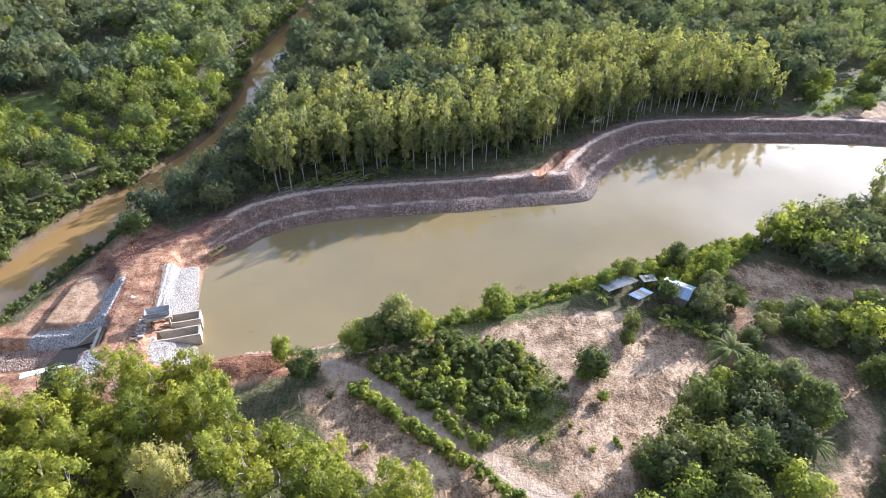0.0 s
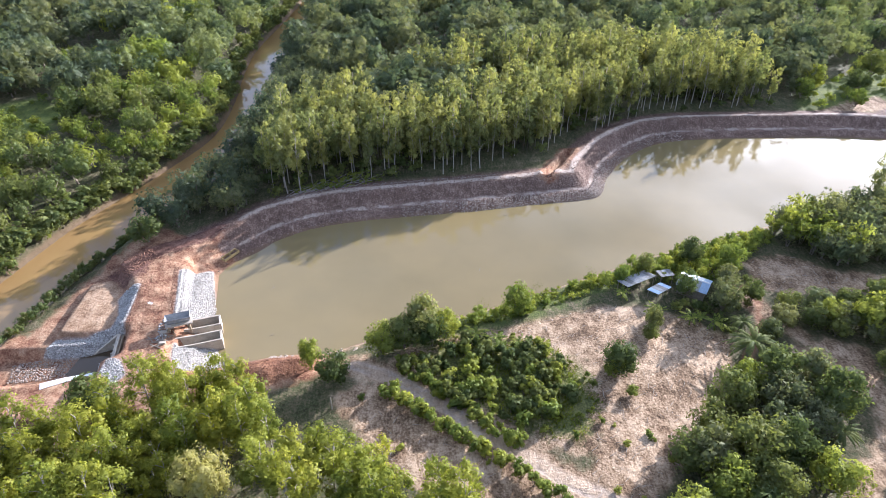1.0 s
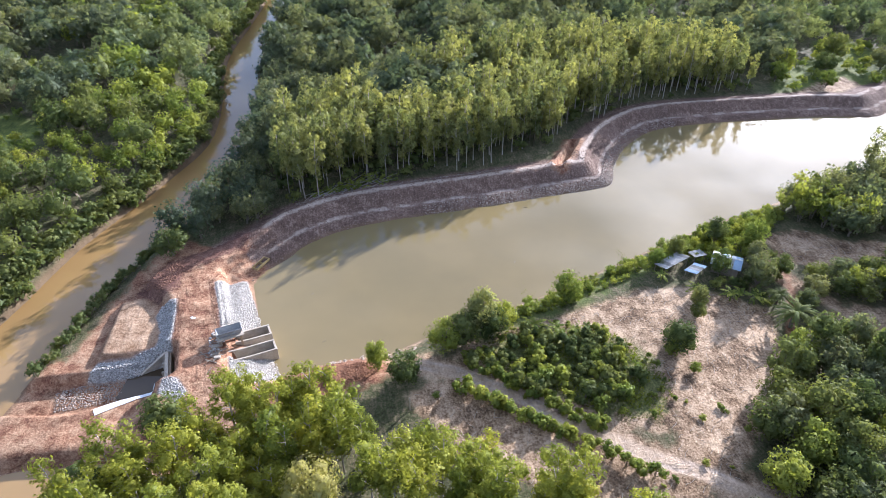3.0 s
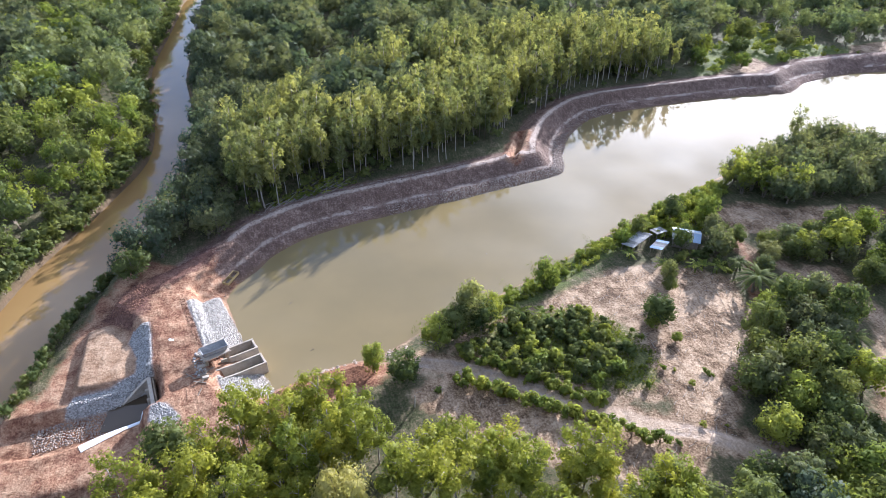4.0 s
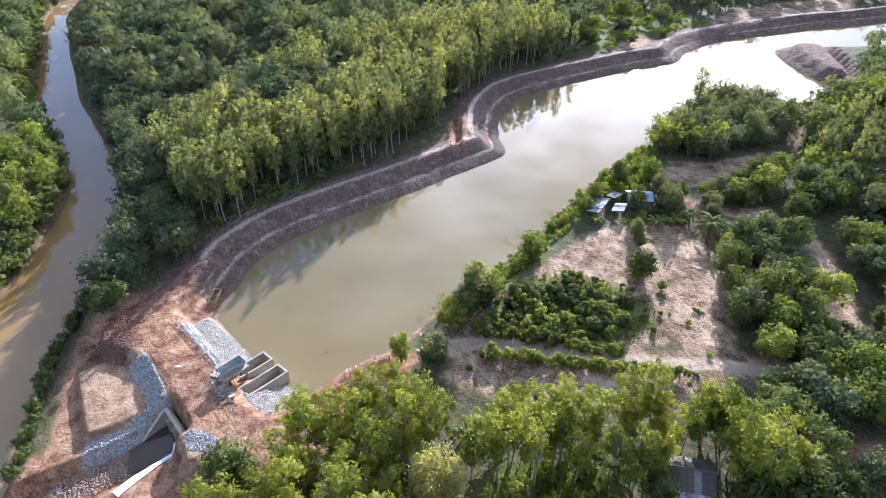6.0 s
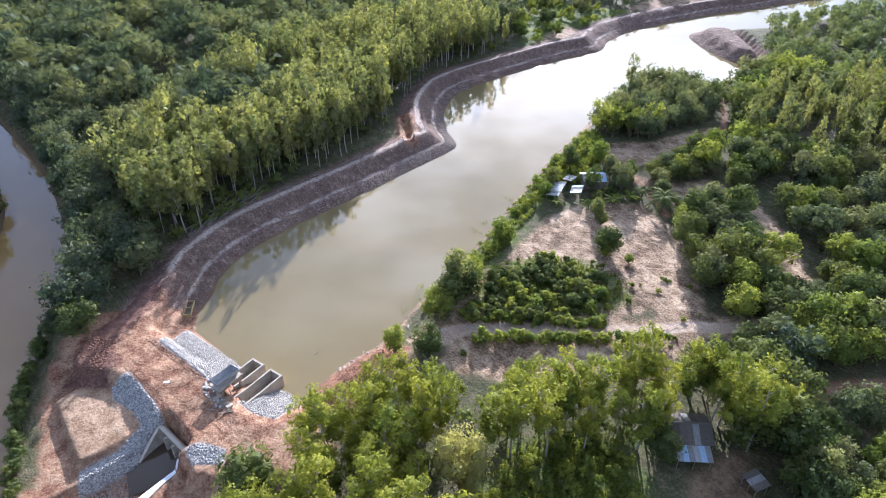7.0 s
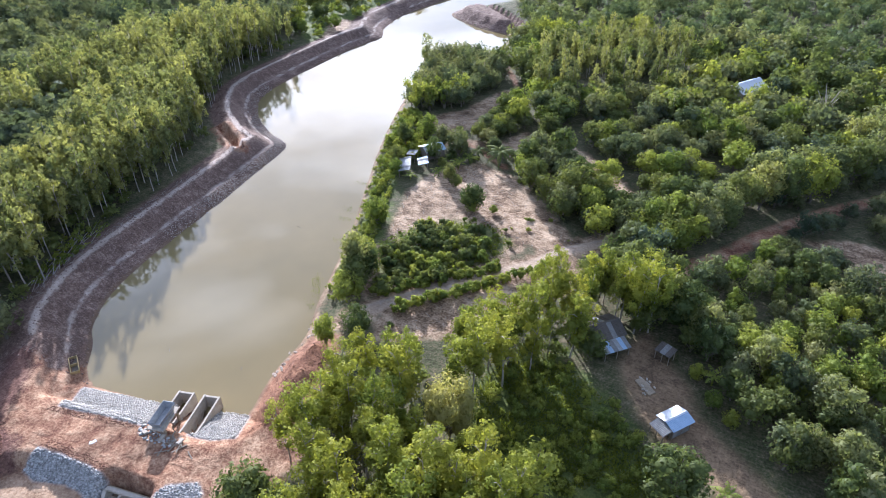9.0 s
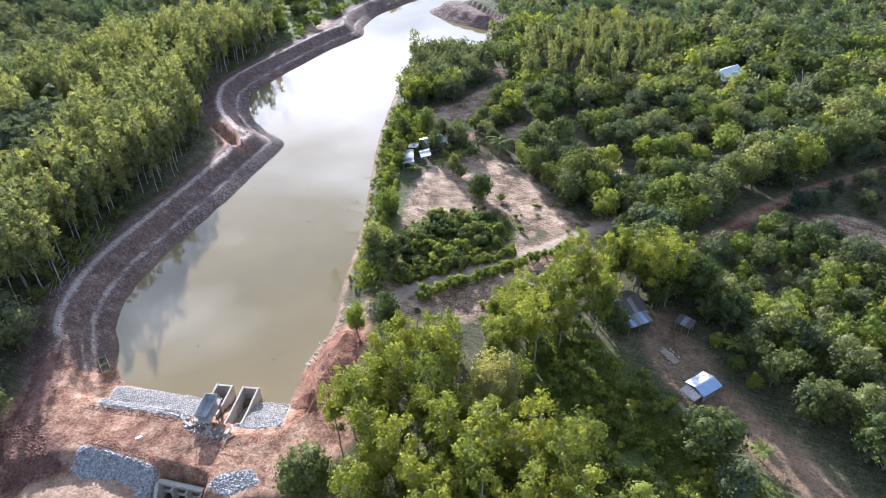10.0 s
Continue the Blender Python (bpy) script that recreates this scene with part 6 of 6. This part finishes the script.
q = q[poly_distance(q, BASIN) > 1.5]
things_from("bush", [plant_meshes("bush", b, BROAD, BARK) for b in BUSH_BUILT], places_on(q, 62, 0.35, 0.75, 5), "low green bush on the river bank beside the dam", "bush", "river bank bushes", "stem", "foliage")

FOREST = [(-46, 190), (-49, 225), (-46, 262), (-38, 300), (-20, 345), (110, 335), (195, 290), (285, 190), (285, 140), (230, 152), (165, 158), (140, 160), (110, 158), (92, 165), (92, 188), (60, 198), (20, 194), (-10, 175)]
q = np.vstack([scatter(WEDGE, 4.5, 127, 0.4), scatter(FOREST, 6.6, 27, 0.42, [dry(12, 3.6), off(CLEARINGS[2]), off(CLEARINGS[3])], 0.95)])
tone = value_noise(q[:, 0] / 30, q[:, 1] / 30, 8) + (q[:, 0] - 60) / 300
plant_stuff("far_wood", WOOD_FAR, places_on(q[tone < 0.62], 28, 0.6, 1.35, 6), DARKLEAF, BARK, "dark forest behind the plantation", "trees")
plant_stuff("far_wood", WOOD_FAR, places_on(q[tone >= 0.62], 29, 0.5, 1.05, 6), HAZEDLEAF, BARK, "green mixed forest beyond the pond", "trees")

EAST = [(59.5, 103), (57.8, 96.5), (61, 93.5), (65, 89.6), (72, 88), (84, 86), (98, 93), (108, 104), (92, 111), (80, 108)]
q = scatter(EAST, 3.2, 31, 0.35, [dry(1.5)])
bamboo_meshes = [([mesh_np("cane", *w, [BARK], smooth=True) for w in wood], mesh_np("bamboo_foliage", head[0], head[1], [LIGHTLEAF], smooth=True, normals=head[2])) for wood, head in BAMBOO_BUILT]
for x, y, z, a, s, k in places_on(q[q[:, 0] < 69], 32, 0.75, 1.2, 4):
    clump = thing("bamboo_clump", "feathery bamboo clump by the pond", "bamboo", Matrix.LocRotScale((x, y, z), Euler((0, 0, a)), None), "bank bamboo clumps")
    clump.scale = (s, s, s)
    for me in bamboo_meshes[int(k)][0]:
        new("cane", me).parent = clump
    new("foliage", bamboo_meshes[int(k)][1]).parent = clump
q = scatter(EAST, 3.2, 35, 0.4, [dry(1.5)])
q = q[(q[:, 0] > 66) | (np.arange(len(q)) % 3 == 0)]
plant_stuff("bank_thicket", WOOD_MID, places_on(q, 36, 0.5, 0.95, 6), GREYLEAF, BARK, "grey-green thicket among the bank bamboo", "trees")
FAR_EAST = [(128, 98), (138, 101), (150, 105.5), (159, 112), (167, 122), (174, 126), (190, 118), (285, 94), (285, -50), (150, -50), (150, 60)]
q = scatter(FAR_EAST, 6.8, 33, 0.4, [dry(3)])
plant_stuff("far_wood", WOOD_FAR, places_on(q, 34, 0.5, 0.95, 6), HAZEDLEAF, BARK, "orchard and woodland beyond the pond", "trees")

SOUTH_WOOD = [(-58, 22), (-46, 18), (-40, 4), (-46, -14), (-30, -30), (20, -34), (60, -50), (60, -110), (-120, -110), (-160, -40), (-118, 16), (-92, 44), (-72, 47)]
q = scatter(SOUTH_WOOD, 11.0, 37, 0.4, [dry(3, 2), off(YARD, 2), off(CREEK, 3)])
plant_stuff("south_wood", WOOD_FAR, places_on(q, 38, 0.5, 0.95, 6), BROAD, BARK, "scattered mixed woodland south of the grove", "trees")

# ---- crops and low growth ----
q = np.vstack([scatter(CLEARINGS[2], 3.4, 57, 0.5, [off(NORTH_SAND, 0.5), dry(10)], 0.5), scatter(CLEARINGS[1], 3.6, 58, 0.5, keep=0.3), scatter(CLEARINGS[0], 3.6, 59, 0.5, keep=0.35)])
plant_stuff("clearing_bushes", BUSH_FAR, places_on(q, 60, 0.35, 1.0, 4), LIGHTLEAF, BARK, "low light green bushes scattered over grassy clearings", "bushes")
shrub_meshes = [plant_meshes("shrub", b, LIGHTLEAF, BARK) for b in SHRUB_BUILT]
DENSE = [(-10.8, 67.5), (-4, 70), (3, 72.5), (9.5, 71), (14, 66.5), (13.5, 59), (7, 54), (-2, 59.5)]
q = scatter(DENSE, 1.35, 41, 0.5, keep=0.85)
q2 = scatter(GREEN, 1.8, 44, 0.5, [off(DENSE)], 0.7)
dark_shrubs = [plant_meshes("shrub", b, BROAD, BARK) for b in SHRUB_BUILT]
odd = np.random.default_rng(14).random(len(q)) < 0.62
things_from("shrub", dark_shrubs, places_on(q[odd], 142, 0.7, 2.1, 6), "dark leafy crop shrub in the field", "shrub", "field shrubs", "stem", "foliage")
q = q[~odd]
things_from("shrub", shrub_meshes, places_on(q, 42, 0.6, 2.1, 6), "leafy green crop shrub in the field", "shrub", "field shrubs", "stem", "foliage")
things_from("shrub", shrub_meshes, places_on(q2, 47, 0.4, 0.9, 6), "small green shrub in thin grass", "shrub", "field shrubs", "stem", "foliage")
f = np.linspace(0, 1, 40)
row = np.column_stack([-12.6 + 22.4 * f, 62.8 - 19.2 * f]) + np.random.default_rng(2).normal(0, 0.35, (40, 2))
things_from("shrub", shrub_meshes, places_on(row[np.r_[0:28, 28:40:2]], 43, 1.0, 1.8, 6), "leafy crop shrub in a planted row", "shrub", "row shrubs", "stem", "foliage")
f = np.linspace(0, 1, 40)
row = np.column_stack([-10.4 + 15.4 * f, 66.8 - 14.0 * f]) + np.random.default_rng(3).normal(0, 0.4, (40, 2))
things_from("shrub", shrub_meshes, places_on(row, 48, 0.8, 1.7, 6), "leafy shrub in the hedge along the track", "shrub", "hedge shrubs", "stem", "foliage")
q = np.vstack([scatter(BARE, 3.0, 51, 0.5, [lambda p: p[:, 1] < 62], keep=0.3), scatter(LOWER, 4.0, 52, 0.5, keep=0.3)])
things_from("shrub", shrub_meshes, places_on(q, 53, 0.25, 0.6, 6), "low straggling weed on bare sandy ground", "shrub", "stray shrubs", "stem", "foliage", wide=1.7)

bush_meshes = [plant_meshes("bush", b, LIGHTLEAF, BARK) for b in BUSH_BUILT]
SHORE_STRIP = [(-16, 72.5), (-4, 77), (6, 81), (21, 87.5), (36, 94), (49, 99), (60, 103), (58, 97), (46, 88), (40, 82), (33, 86), (24, 85.5), (10, 79), (-4, 74)]
q = scatter(SHORE_STRIP, 1.9, 45, 0.45, [dry(0.8)], 0.85)
things_from("bush", bush_meshes, places_on(q, 46, 0.28, 0.75, 5), "light green bush on the pond bank", "bush", "bank bushes", "stem", "foliage")
BANK = [(-14, 70), (60, 96), (62, 109), (40, 102), (-14, 82)]
q = scatter(BANK, 1.15, 147, 0.5, [dry(0.7), lambda p: (line_distance(p, south_line) < 6.4) & (poly_distance(p, BARE) > 0.4)], 0.8)
plant_stuff("bank_growth", BUSH_FAR, places_on(q, 148, 0.14, 0.36, 4), LIGHTLEAF, BARK, "low rank green weeds along the pond bank", "weeds")
HUT_SIDE = [(24, 79.5), (31, 78.5), (40, 72.5), (45, 77), (49, 82), (49, 90), (44, 88), (42, 80), (36, 78.5), (30, 81)]
q = scatter(HUT_SIDE, 1.9, 145, 0.45, [off([(27, 82), (33, 79), (42, 82), (40, 86), (30, 86)], 0.6), off_line(PATHS[1], 1.2)], 0.8)
things_from("bush", [plant_meshes("bush", bt, BROAD, BARK) for bt in BUSH_BUILT], places_on(q, 146, 0.3, 0.7, 5), "dark green bush beside the pond huts", "bush", "hut bushes", "stem", "foliage")
q = scatter(UNDER, 1.9, 55, 0.45, keep=0.8)
things_from("bush", bush_meshes, places_on(q, 56, 0.25, 0.6, 5), "low green bush in the shade of the grove", "bush", "grove bushes", "stem", "foliage")
def reeds(seed, n=70):
    """Thin slanting blades that stand out of shallow water."""
    rng = np.random.default_rng(seed)
    c = np.column_stack([rng.normal(0, 1.0, n), rng.normal(0, 0.42, n), np.full(n, -0.3)])
    a = rng.uniform(0, 6.28, n)
    u = np.column_stack([np.cos(a), np.sin(a), np.zeros(n)]) * rng.uniform(0.02, 0.05, n)[:, None]
    tip = np.column_stack([rng.normal(0, 0.22, n), rng.normal(0, 0.22, n), rng.uniform(0.35, 0.8, n)])
    v = np.stack([c - u, c + u, c + tip * 0.7 + u * 0.7, c + tip], 1).reshape(-1, 3)
    return mesh_np("reeds", v, np.arange(4 * n).reshape(-1, 4), [GRASS])


for k, (x, y) in enumerate([(-8.6, 80.6), (-11.6, 78.6), (-14.6, 77.6), (-9.8, 79.8), (13.4, 88.6), (10.2, 87.4), (24, 92.4), (3.6, 84.2)]):
    ob = new("reed_clump", reeds(300 + k))
    ob.matrix_world = pose(x, y, 0, 0, 0, 25 + 12 * k)
    tagged(ob, "sparse drowned reeds standing in shallow pond water", "reeds", kind="stuff")



def grass(name, polys, seed, density, label, height=0.35, holes=()):
    rng = np.random.default_rng(seed)
    q = np.vstack([scatter(p, 1 / math.sqrt(density), seed + i, 0.5, holes) for i, p in enumerate(polys)])
    edge = np.min([poly_distance(q, p) for p in polys], axis=0)
    q = q[(rng.random(len(q)) < np.clip(-edge / 4, 0, 1)) & (value_noise(q[:, 0] / 1.7, q[:, 1] / 1.7, seed) > 0.3)]
    z = terrain(q)[0]
    n = len(q)
    a, h, w = rng.uniform(0, 6.28, n), height * rng.uniform(0.4, 1.5, n), rng.uniform(0.06, 0.16, n)
    c = np.column_stack([q, z])
    u = np.column_stack([np.cos(a) * w, np.sin(a) * w, np.zeros(n)])
    t = np.column_stack([rng.normal(0, 0.5, n) * h, rng.normal(0, 0.5, n) * h, h])
    v = np.stack([c - u, c + u, c + u * 0.6 + t, c - u * 0.6 + t], 1).reshape(-1, 3)
    return tagged(new(name, mesh_np(name, v, np.arange(4 * n).reshape(-1, 4), [GRASS])), label, "grass", kind="stuff")


grass("grass", [GREEN, SHORE_STRIP, SHORE_STRIP, UNDER, UNDER, LAWN, LAWN], 71, 17, "tufts of green grass and weeds")
